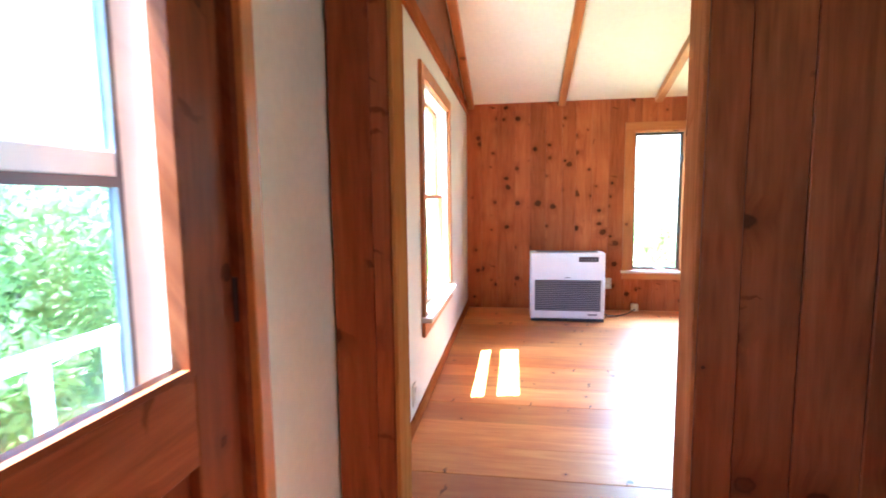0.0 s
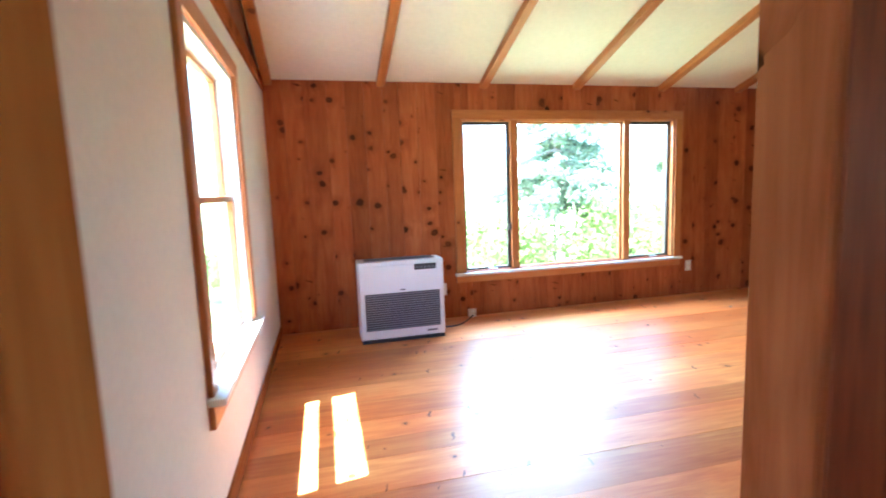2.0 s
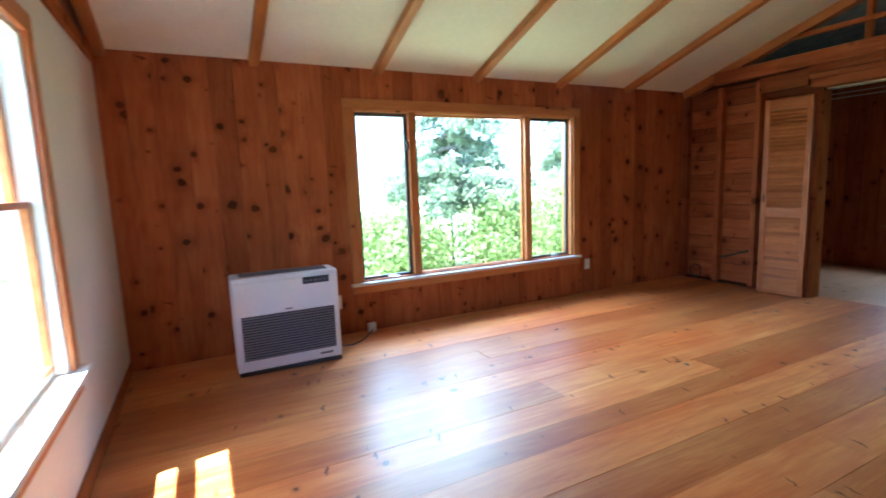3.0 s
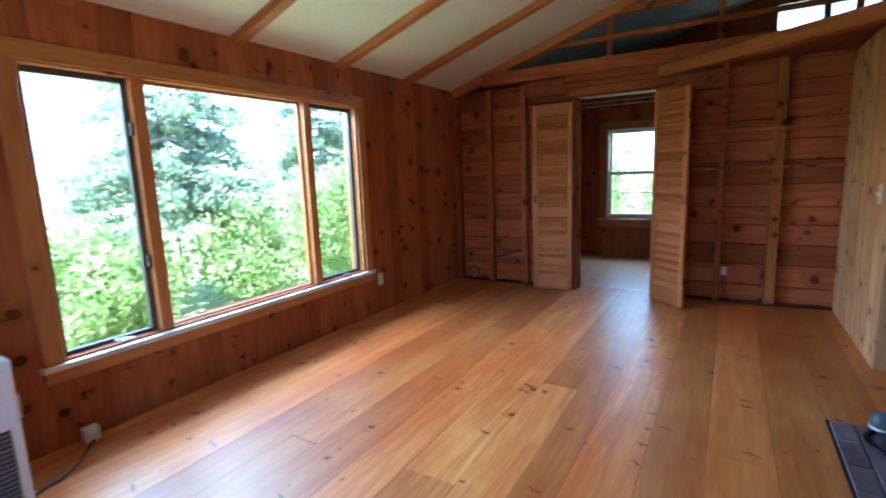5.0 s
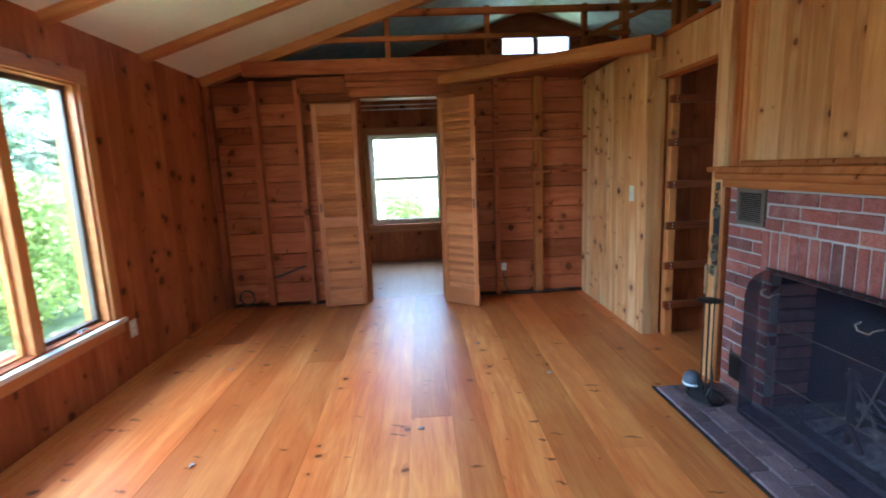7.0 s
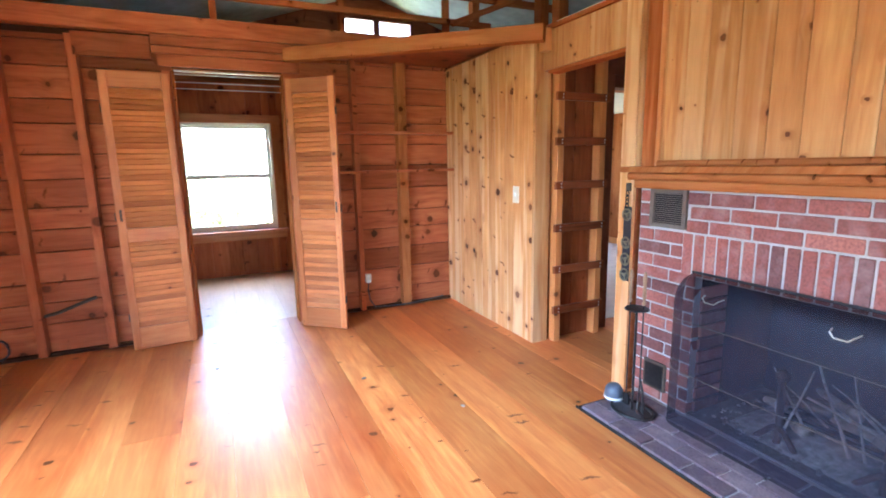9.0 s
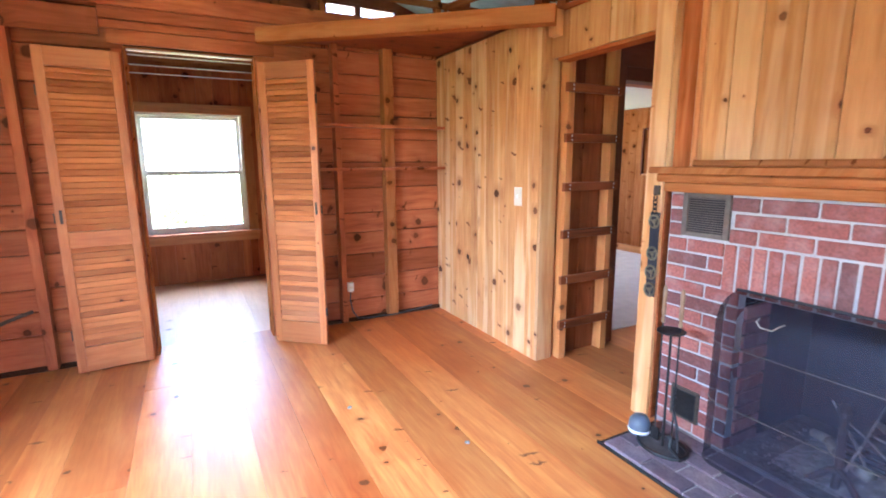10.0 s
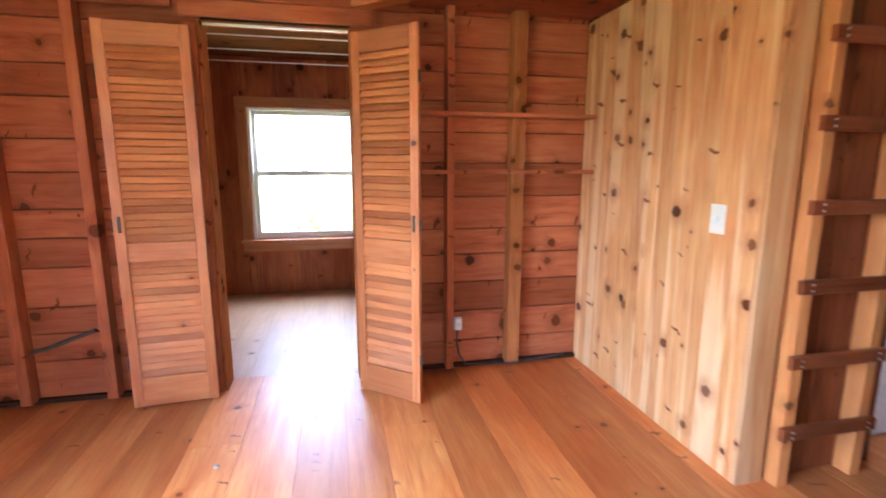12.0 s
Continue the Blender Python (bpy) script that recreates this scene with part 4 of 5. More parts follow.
# porch outside
porch = thing("porch_railing", "weathered white porch railing beside the garden", "railing")
part("top_rail", boxes((-1.62, -3.0, 0.66, -1.52, 2.4, 0.70), bevel=0.005), white_paint, porch)
part("bottom_rail", boxes((-1.6, -3.0, -0.02, -1.54, 2.0, 0.03), bevel=0.005), grille_grey, porch)
for i in range(16):
    part("baluster", boxes((-1.59, -2.95 + i * 0.32, 0.02, -1.55, -2.90 + i * 0.32, 0.665)), white_paint, porch)
structure(finish("porch_floor", boxes((-1.75, -3.0, -0.3, W - 0.14, 2.0, -0.06)), plain("porch_paint", (0.35, 0.34, 0.33), 0.7)), "grey painted porch deck", "porch floor")

# ---- heater ----
ht = thing("space_heater", "white enamel oil heater with a dark louvred grille on the floor", "heater", (0.36, 4.64, 0))
HW, HH, HD = 0.735, 0.70, 0.26
part("cabinet", boxes((0, 0, 0.03, HW, HD, HH), bevel=0.012), enamel, ht)
part("front_panel", boxes((0.01, -0.012, 0.045, HW - 0.01, 0.004, HH - 0.035), bevel=0.006), enamel, ht)
part("base", boxes((0.008, -0.008, 0.004, HW - 0.008, HD - 0.01, 0.032), bevel=0.004), dark_plastic, ht)
grille = part("grille", boxes((0.045, -0.016, 0.115, HW - 0.045, -0.010, 0.43)), dark_plastic, ht, "dark recessed outlet grille")
for i in range(16):
    z = 0.122 + i * 0.0194
    part("louvre", boxes((0.047, -0.026, z, HW - 0.047, -0.014, z + 0.0075)), louvre_grey, grille)
ctl = part("control_panel", boxes((0.475, -0.016, HH - 0.085, 0.665, -0.008, HH - 0.035), bevel=0.003), dark_plastic, ht, "dark control panel with small buttons")
for i in range(5):
    part("button", boxes((0.49 + i * 0.034, -0.019, HH - 0.07, 0.512 + i * 0.034, -0.015, HH - 0.055)), grille_grey, ctl)
part("badge", boxes((0.345, -0.0145, 0.448, 0.39, -0.0115, 0.458)), grille_grey, ht)
part("rating_label", boxes((0.57, -0.0145, 0.07, 0.66, -0.0115, 0.085)), grille_grey, ht)
part("top_vent", boxes(*[(0.06, 0.06 + i * 0.03, HH - 0.001, HW - 0.06, 0.072 + i * 0.03, HH + 0.003) for i in range(6)]), grille_grey, ht)
for x in (0.03, HW - 0.05):
    part("foot", boxes((x, 0.02, 0, x + 0.03, 0.06, 0.006)), dark_plastic, ht)
bm = bmesh.new()
pipe(bm, [(1.10, 4.86, 0.05), (1.17, 4.88, 0.012), (1.26, 4.9, 0.008), (1.36, 4.96, 0.012), (1.44, 5.05, 0.02), (1.485, 5.07, 0.045)], 0.006)
cord = tagged(part("power_cord", bm, dark_plastic, None), "black power cord trailing over the floor to an outlet", "cord")


def plate(name, label, at, turn, w, h, screwed=True, toggle=False, box=0.006):
    e = thing(name, label, "wall plate", at, "", turn)
    part("cover", boxes((-w / 2, -box, -h / 2, w / 2, 0, h / 2), bevel=0.002), ivory_plastic, e)
    if toggle:
        part("toggle", boxes((-0.006, -box - 0.014, -0.012, 0.006, -box, 0.012), bevel=0.002), white_paint, e)
        part("toggle_slot", boxes((-0.009, -box - 0.001, -0.02, 0.009, -box + 0.002, 0.02)), ivory_plastic, e)
    else:
        for z in (-0.024, 0.024):
            part("socket", boxes((-0.016, -box - 0.002, z - 0.014, 0.016, -box, z + 0.014), bevel=0.004), white_paint, e)
    return e


plate("wall_outlet", "cream outlet plate on the plank wall under the window", (4.11, N, 0.33), 0, 0.075, 0.12)
plate("wall_outlet", "cream outlet plate behind the heater", (1.225, N, 0.30), 0, 0.075, 0.12)
plate("floor_outlet", "small white outlet box at the floor with a plug", (1.50, N - 0.05, 0.05), 0, 0.07, 0.075, box=0.05)
plate("wall_outlet", "white outlet plate low on the plaster wall", (W, 2.19, 0.20), 90, 0.075, 0.12)
plate("light_switch", "white toggle switch on the pale plank wall", (4.545, 1.45, 1.10), 180, 0.08, 0.125, toggle=True)
plate("light_switch", "small switch plate on the bedroom wall", (7.12, -2.28, 1.18), 180, 0.08, 0.2, toggle=True)
niche = thing("wall_cabinet", "shallow pine wall cabinet with a dark stained frame", "cabinet", (5.62, -2.282, 1.15))
for i in range(5):
    board("board", (0.102 + i * 0.204, 0, 0.001), (0.102 + i * 0.204, 0, 0.609), 0.2, 0.02, (0, 1, 0), pine_trim_dull, niche)
part("frame", boxes((-0.02, 0.0, -0.02, 0.0, 0.04, 0.63), (1.02, 0.0, -0.02, 1.045, 0.05, 0.63), (0, 0.0, 0.61, 1.02, 0.05, 0.63), bevel=0.003), rung_wood, niche)
part("ledge", boxes((0, 0.0, -0.02, 1.02, 0.055, 0.0), bevel=0.003), pine_trim, niche)
plate("wall_outlet", "small outlet box wired on the bare stud wall", (5.725, 2.30, 0.31), -90, 0.05, 0.075, box=0.04)
bm = bmesh.new()
pipe(bm, [(5.70, 2.30, 0.28), (5.69, 2.31, 0.2), (5.70, 2.29, 0.1), (5.69, 2.25, 0.035), (5.66, 2.1, 0.03), (5.65, 1.9, 0.032), (5.66, 1.7, 0.045), (5.69, 1.55, 0.05)], 0.006)
tagged(part("cable", bm, dark_plastic, None), "dark electric cable along the foot of the stud wall", "cable")
bm = bmesh.new()
pts = [(5.70 + 0.012 * math.sin(i * 1.7), 5.0 + 0.075 * math.cos(i * math.tau / 14), 0.105 + 0.075 * math.sin(i * math.tau / 14)) for i in range(30)]
pipe(bm, pts, 0.007)
tagged(part("cable_coil", bm, dark_plastic, None), "coil of black cable at the foot of the stud wall", "cable")
bm = bmesh.new()
pipe(bm, [(5.725, 4.74, 0.30), (5.715, 4.62, 0.325), (5.715, 4.5, 0.37), (5.725, 4.38, 0.41)], 0.012)
tagged(part("cable", bm, vent_metal, None), "dark cable slung between two studs", "cable")
for z in (1.605, 1.272):
    s = board("wall_shelf", (5.64, 1.47, z), (5.64, 2.60, z), 0.16, 0.022, (0, 0, 1), pine_rough)
    tagged(s, "narrow empty pine shelf set across the studs", "shelf", "shelves on the stud wall")


# ---- louvred bifold doors ----
def louvre_panel(parent, w, h, name="door_panel"):
    """One louvred leaf: x from 0 to w, front towards -y, 28 mm thick."""
    leaf = part(name, bmesh.new(), louver_wood, parent)
    st, top, lockr, bot = 0.052, 0.11, 0.10, 0.165
    for x in (st / 2, w - st / 2):
        board("stile", (x, 0.014, 0.0), (x, 0.014, h), st - 0.001, 0.028, (0, -1, 0), louver_wood, leaf)
    zl = 0.43 * h
    for z, hh in ((h - top / 2, top), (zl, lockr), (bot / 2, bot)):
        board("rail", (st, 0.0135, z), (w - st, 0.0135, z), hh - 0.001, 0.026, (0, -1, 0), louver_wood, leaf)
    for za, zb in ((bot, zl - lockr / 2), (zl + lockr / 2, h - top)):
        n = round((zb - za) / 0.0375)
        for i in range(n):
            z = za + (i + 0.5) * (zb - za) / n
            a, b = Vector((st - 0.004, 0.002, z)), Vector((w - st + 0.004, 0.002, z))
            board("slat", a, b, 0.0365, 0.0065, Vector((0, -0.87, 0.49)), slat_wood, leaf, 0.002)
    return leaf


def bifold(guide, knee, pivot, label, pull_end):
    """Two hinged louvred leaves, folded: guide to knee is the leaf facing the room."""
    e = thing("bifold_door", label, "door", (guide[0], guide[1], 0.012), "louvred bifold doors")
    g, k, p = Vector((*guide, 0)), Vector((*knee, 0)), Vector((*pivot, 0))
    for a, b, nm in ((g, k, 0), (k, p, 1)):
        d = b - a
        if nm == 0 and pull_end < 0:
            a, d = b, -d
        leaf = louvre_panel(e, d.length, 2.0)
        leaf.matrix_basis = Matrix.Translation(a - g) @ Matrix.Rotation(math.atan2(d.y, d.x), 4, 'Z')
        if nm == 0:
            x = 0.03 if pull_end < 0 else d.length - 0.03
            part("pull", boxes((x - 0.008, -0.021, 0.965, x + 0.008, -0.013, 1.05), bevel=0.003), vent_metal, leaf, "small dark metal pull")
    for z in (0.25, 1.0, 1.75):
        part("hinge", boxes((k.x - g.x - 0.008, k.y - g.y - 0.008, z - 0.03, k.x - g.x + 0.008, k.y - g.y + 0.008, z + 0.03), bevel=0.002), vent_metal, e)
    return e


bifold((5.590, 3.735), (5.550, 4.160), (5.632, 3.745), "louvred pine bifold door folded open against the stud wall", -1)
bifold((5.545, 2.930), (5.272, 2.615), (5.600, 2.870), "louvred pine bifold door standing half open at the doorway", 1)
track = tagged(finish("door_track", boxes((5.743, OP[0] + 0.014, 2.060, 5.757, OP[1] - 0.014, 2.072), bevel=0.002), ivory_plastic), "cream metal bifold track under the doorway header", "door track")
for x in (6.1, 6.5, 6.9):
    bm = bmesh.new()
    tube(bm, (x, 1.3, 2.10), (x, N, 2.10), 0.004, sides=6)
    tagged(part("clothes_line", bm, white_paint, None), "white cord strung across the far room", "cord", "cords under the far room's ceiling")

# ---- ladder ----
lad = thing("ladder", "fixed pine loft ladder with dark stained rungs in the passage", "ladder", (4.30, 1.1, 0))
for y in (1.262 - 1.1, 0.88 - 1.1):
    board("stile", (0.042, y, 0), (0.042, y, 2.22), 0.055, 0.075, (-1, 0, 0), pine_trim, lad)
for i in range(6):
    z = 0.25 + i * 0.307
    r = board("rung", (-0.034, 1.315 - 1.1, z), (-0.034, 0.845 - 1.1, z), 0.055, 0.024, (-1, 0, 0), rung_wood, lad, 0.005, "dark stained rung")
    for y in (0.17, -0.215):
        for dz in (-0.012, 0.012):
            bm = bmesh.new()
            tube(bm, (-0.056, y, z + dz), (-0.0605, y, z + dz), 0.005, sides=8)
            part("screw", bm, steel, lad)

# ---- fireplace ----
mantel = thing("mantel_shelf", "stained pine mantel shelf with a moulded front over the brick", "mantel", (0, 0, 0))
part("shelf", boxes((1.70, S - 0.02, 1.275, 3.47, S + 0.105, 1.305), bevel=0.006), pine_trim_dull, mantel)
board("front_moulding", (1.72, S - 0.02, 1.255), (3.445, S - 0.02, 1.255), 0.04, 0.095, (0, 1, 0), pine_trim_dull, mantel, 0.02)
board("fascia", (1.73, S - 0.02, 1.212), (3.435, S - 0.02, 1.212), 0.046, 0.05, (0, 1, 0), pine_trim_dull, mantel, 0.006)
board("small_moulding", (1.73, S - 0.01, 1.32), (3.30, S - 0.01, 1.32), 0.03, 0.035, (0, 1, 0), pine_trim_dull, mantel, 0.012)
fire = structure(finish("fireplace", boxes((1.75, S - 0.07, 0.0, FB[0], S - 0.018, 1.19), (FB[1], S - 0.07, 0.0, 3.425, S - 0.018, 1.19), (FB[0], S - 0.07, FB[2], FB[1], S - 0.018, 1.19)), mortar), "red brick fireplace with pale mortar joints", "fireplace")
structure(finish("firebox", boxes((FB[0] - 0.1, 0.62, -0.02, FB[1] + 0.1, 0.72, 1.0), (FB[0] - 0.1, 0.72, 0, FB[0], S - 0.07, 1.0), (FB[1], 0.72, 0, FB[1] + 0.1, S - 0.07, 1.0), (FB[0], 0.72, 0.95, FB[1], 1.25, 1.0)), soot), "sooty black firebox", "firebox")
structure(finish("firebox_floor", boxes((FB[0], 0.72, -0.02, FB[1], S - 0.02, 0.03)), ash), "ash-strewn firebox floor", "firebox")
hearth = structure(finish("hearth", boxes((1.72, S - 0.03, -0.02, 3.375, 1.785, 0.02)), mortar), "dark brick hearth flush above the floor", "hearth")
board("hearth_border", (3.39, S + 0.03, 0.004), (3.39, 1.80, 0.004), 0.013, 0.012, (0, 0, 1), black_iron, hearth)
board("hearth_border", (3.405, 1.80, 0.004), (1.72, 1.80, 0.004), 0.013, 0.012, (0, 0, 1), black_iron, hearth)

brick_shapes = {}


def brick(parent, x, y, z, lx, ly, lz, material, rng):
    key = (round(lx, 3), round(ly, 3), round(lz, 3), material.name)
    if key not in brick_shapes:
        bm = boxes((-lx / 2, -ly / 2, -lz / 2, lx / 2, ly / 2, lz / 2))
        bmesh.ops.bevel(bm, geom=list(bm.edges), offset=0.0035, segments=1, affect='EDGES')
        me = bpy.data.meshes.new("brick")
        bmesh.ops.recalc_face_normals(bm, faces=bm.faces)
        bm.to_mesh(me)
        bm.free()
        me.materials.append(material)
        brick_shapes[key] = me
    ob = new("brick", brick_shapes[key])
    ob.parent = parent
    ob.matrix_basis = pose(x + rng.uniform(-0.001, 0.001), y + rng.uniform(-0.002, 0.002), z + rng.uniform(-0.001, 0.001), rng.uniform(-0.5, 0.5), rng.uniform(-0.4, 0.4), rng.uniform(-0.5, 0.5))
    return ob


rng = random.Random(7)
bl, bh, jt = 0.198, 0.0575, 0.0105
SOLD = (1.88, 3.14, FB[2], 0.976)
face_y = S - 0.045
row, z = 0, 0.03
while z + bh < 1.20:
    x = 3.42 + (0.0 if row % 2 == 0 else 0.106)
    zc = z + bh / 2
    while x > 1.76:
        a, b = max(x - bl, 1.76), min(x, 3.42)
        x -= bl + jt
        pieces = [(a, b)]
        cuts = []
        if zc < FB[2]:
            cuts.append((FB[0], FB[1]))
        elif zc < SOLD[3]:
            cuts.append((SOLD[0], SOLD[1] + 0.006))
        if 0.985 < zc < 1.19:
            cuts.append((3.125, 3.352))
        if 0.085 < zc < 0.245:
            cuts.append((3.19, 3.335))
        for c0, c1 in cuts:
            pieces = [q for p0, p1 in pieces for q in ((p0, min(p1, c0)), (max(p0, c1), p1)) if q[1] - q[0] > 0.03]
        for p0, p1 in pieces:
            brick(fire, (p0 + p1) / 2, face_y, zc, p1 - p0, 0.07, bh, brick_red, rng)
    z += bh + jt
    row += 1
x = SOLD[1]
while x - 0.05 > SOLD[0]:
    brick(fire, x - 0.025, face_y, (SOLD[2] + SOLD[3]) / 2, 0.050, 0.07, SOLD[3] - SOLD[2] - 0.01, brick_red, rng)
    x -= 0.0615
# hearth bricks
for j in range(4):
    x = 3.37
    length = 0.198 if j % 2 else 0.097
    while x > 1.74:
        length = min(length, x - 1.725)
        brick(hearth, x - length / 2, S + 0.02 + j * 0.1 + 0.04, 0.006, length, 0.093, 0.045, brick_hearth, rng)
        x -= length + 0.008
        length = 0.198
# brick jambs inside the firebox mouth
for k in range(10):
    for xx in (FB[1] - 0.004, FB[0] + 0.004):
        brick(fire, xx, S - 0.16, 0.06 + k * 0.068, 0.02, 0.19, bh, brick_red, rng)

vent = thing("heat_vent", "beige-brown metal air vent grille in the brick", "vent", (3.24, S - 0.008, 1.088))
# black sheet colours in the dark of the duct behind the slats
part("backing", boxes((-0.10, -0.03, -0.09, 0.10, -0.0075, 0.09)), soot, vent)
part("frame", boxes((-0.112, -0.012, -0.10, -0.088, 0.006, 0.10), (0.088, -0.012, -0.10, 0.112, 0.006, 0.10), (-0.088, -0.012, 0.078, 0.088, 0.006, 0.10), (-0.088, -0.012, -0.10, 0.088, 0.006, -0.078), bevel=0.003), vent_beige, vent)
for i in range(15):
    z = -0.073 + i * 0.0104
    part("slat", boxes((-0.088, -0.009, z, 0.088, 0.002, z + 0.0036)), vent_beige, vent)
clean = thing("cleanout_door", "small dark iron cleanout door low in the brick", "vent", (3.262, S - 0.006, 0.165))
part("plate", boxes((-0.072, -0.03, -0.08, 0.072, 0.004, 0.08), bevel=0.003), vent_metal, clean)
part("rim", boxes((-0.06, 0.004, -0.066, 0.06, 0.007, 0.066), bevel=0.002), black_iron, clean)

# curved spark guard
scr = thing("fireplace_screen", "black wire-mesh fireplace screen with curved ends and brass handles", "fireplace screen", (2.54, 1.53, 0.02))
bm = bmesh.new()
hw, hh, dep, rad = 0.56, 0.79, 0.13, 0.10
outline = [(-hw, -dep)] + [(-hw + rad - rad * math.cos(a), -rad + rad * math.sin(a)) for a in (0.2, 0.5, 0.8, 1.1, 1.4)] + [(hw - rad + rad * math.sin(a), -rad + rad * math.cos(a)) for a in (0.17, 0.47, 0.77, 1.07, 1.37)] + [(hw, -dep)]
prof = [(0.0, 0.0), (0.25, 0.0), (0.5, 0.0), (0.64, 0.0), (0.70, 0.012), (0.74, 0.035), (0.765, 0.07), (0.775, 0.11)]
rows_v = []
for zz, back in prof:
    rows_v.append([bm.verts.new((x * (1 - 0.10 * back / 0.11), y - back if y > -0.09 else y - back * 0.25, zz)) for x, y in outline])
for lo, hi in zip(rows_v, rows_v[1:]):
    for i in range(len(outline) - 1):
        bm.faces.new((lo[i], lo[i + 1], hi[i + 1], hi[i]))
part("mesh", bm, wire_mesh, scr, "fine black wire mesh", True)
for zz in (0.004, 0.30, 0.56):
    bm = bmesh.new()
    pipe(bm, [(x, y + 0.002, zz) for x, y in outline], 0.0055 if zz < 0.1 else 0.0022, 6)
    part("rail_wire", bm, black_iron if zz < 0.1 else vent_metal, scr)
bm = bmesh.new()
pipe(bm, [(x * 0.90, -0.112, 0.777) for x in np.linspace(-hw, hw, 12)], 0.006, 6)
part("top_rail", bm, black_iron, scr)
for hx in (0.30, -0.20):
    bm = bmesh.new()
    pipe(bm, [(hx - 0.045, 0.0, 0.712), (hx - 0.038, 0.03, 0.705), (hx - 0.022, 0.034, 0.688), (hx + 0.022, 0.034, 0.688), (hx + 0.038, 0.03, 0.705), (hx + 0.045, 0.0, 0.712)], 0.003)
    part("handle", bm, plain("pale_brass", (0.40, 0.36, 0.27), 0.4, 1.0, 60, 0.1), scr, "pale brass bail handle")

# grate, logs and twigs
grate = thing("fire_grate", "rusty iron grate with andirons in the firebox", "grate", (2.5, 1.05, 0.03))
rust = plain("rust", (0.065, 0.042, 0.036), 0.8, 0.3, 40, 0.4, 0.5)
for x in (-0.22, 0.18):
    bm = bmesh.new()
    pipe(bm, [(x, 0.2, 0.0), (x, 0.19, 0.1), (x, 0.2, 0.32)], 0.016)
    lathe(bm, [(0.004, 0), (0.026, 0.012), (0.03, 0.03), (0.02, 0.05), (0.003, 0.06)], (x, 0.2, 0.31), 12)
    pipe(bm, [(x, 0.19, 0.1), (x, -0.2, 0.1), (x, -0.21, 0.0)], 0.013)
    pipe(bm, [(x - 0.09, 0.21, 0.0), (x - 0.03, 0.2, 0.07), (x, 0.2, 0.09), (x + 0.03, 0.2, 0.07), (x + 0.09, 0.21, 0.0)], 0.013)
    part("andiron", bm, rust, grate)
for i in range(5):
    bm = bmesh.new()
    pipe(bm, [(-0.26, -0.16 + i * 0.07, 0.12), (0.22, -0.16 + i * 0.07, 0.12)], 0.010)
    part("bar", bm, black_iron, grate)
twig_grey = plain("twig_grey", (0.30, 0.27, 0.25), 0.9, 0.0, 40, 0.3, 0.6, 0.004)
bark = plain("bark", (0.30, 0.26, 0.23), 0.9, 0.0, 30, 0.4, 0.8, 0.01)
charred = plain("charred", (0.05, 0.045, 0.043), 0.95, 0.0, 30, 0.6, 0.9, 0.01)


def log(a, b, r, mat, label, name="log"):
    bm = bmesh.new()
    a, b = Vector(a), Vector(b)
    n = 5
    pts = [a.lerp(b, i / n) + Vector((rng.uniform(-1, 1), rng.uniform(-1, 1), rng.uniform(-1, 1))) * r * 0.35 for i in range(n + 1)]
    for i in range(n):
        tube(bm, pts[i], pts[i + 1], r * (1 - 0.09 * i), r * (1 - 0.09 * (i + 1)), 9)
    return tagged(part(name, bm, mat, None, "", True), label, "firewood")


log((2.32, 1.02, 0.20), (2.72, 1.10, 0.20), 0.038, charred, "charred log resting on the fire grate")
log((2.30, 1.14, 0.185), (2.66, 1.05, 0.19), 0.03, bark, "grey split log on the fire grate")
for a, b in (((2.62, 1.18, 0.15), (2.74, 1.22, 0.38)), ((2.5, 1.22, 0.2), (2.72, 1.2, 0.33)), ((2.3, 1.24, 0.26), (2.6, 1.2, 0.29)), ((2.66, 1.23, 0.12), (2.58, 1.2, 0.42)), ((2.42, 1.2, 0.1), (2.56, 1.22, 0.46)), ((2.36, 1.22, 0.12), (2.44, 1.2, 0.45)), ((2.2, 1.2, 0.22), (2.50, 1.23, 0.40)), ((2.28, 1.18, 0.2), (2.42, 1.24, 0.36))):
    log(a, b, rng.uniform(0.005, 0.009), twig_grey, "pale dry twig leaning in the firebox", "twig")
log((2.18, 1.00, 0.07), (2.62, 0.92, 0.08), 0.045, charred, "charred log lying in the ashes")
log((2.60, 1.16, 0.10), (2.86, 1.02, 0.12), 0.034, bark, "grey half-burnt log leaning on the andiron")
log((2.44, 1.10, 0.245), (2.66, 1.00, 0.25), 0.026, bark, "pale split of kindling on the fire grate")
arng = random.Random(3)
bm = bmesh.new()
grid = [[bm.verts.new((2.12 + 0.8 * i / 16, 0.80 + 0.5 * j / 10, 0.028 + 0.085 * math.sin(math.pi * i / 16) ** 0.7 * math.sin(math.pi * j / 10) * arng.uniform(0.55, 1.0))) for j in range(11)] for i in range(17)]
for i in range(16):
    for j in range(10):
        bm.faces.new((grid[i][j], grid[i + 1][j], grid[i + 1][j + 1], grid[i][j + 1]))
tagged(finish("ash_heap", bm, plain("pale_ash", (0.26, 0.25, 0.26), 0.95, 0.0, 30, 0.6, 0.9, 0.012), smooth=True), "heap of pale grey ash under the fire grate", "ash")
bm = bmesh.new()
for i in range(260):
    p = Vector((arng.uniform(2.1, 3.0), arng.uniform(0.85, 1.32), 0.032))
    s = arng.uniform(0.003, 0.011)
    m = Matrix.Translation(p) @ Euler((arng.uniform(0, 3), arng.uniform(0, 3), arng.uniform(0, 3))).to_matrix().to_4x4()
    bmesh.ops.create_icosphere(bm, subdivisions=1, radius=s, matrix=m)
tagged(finish("ashes", bm, ash), "grey ashes and cinders over the firebox floor", "ash", kind="stuff")

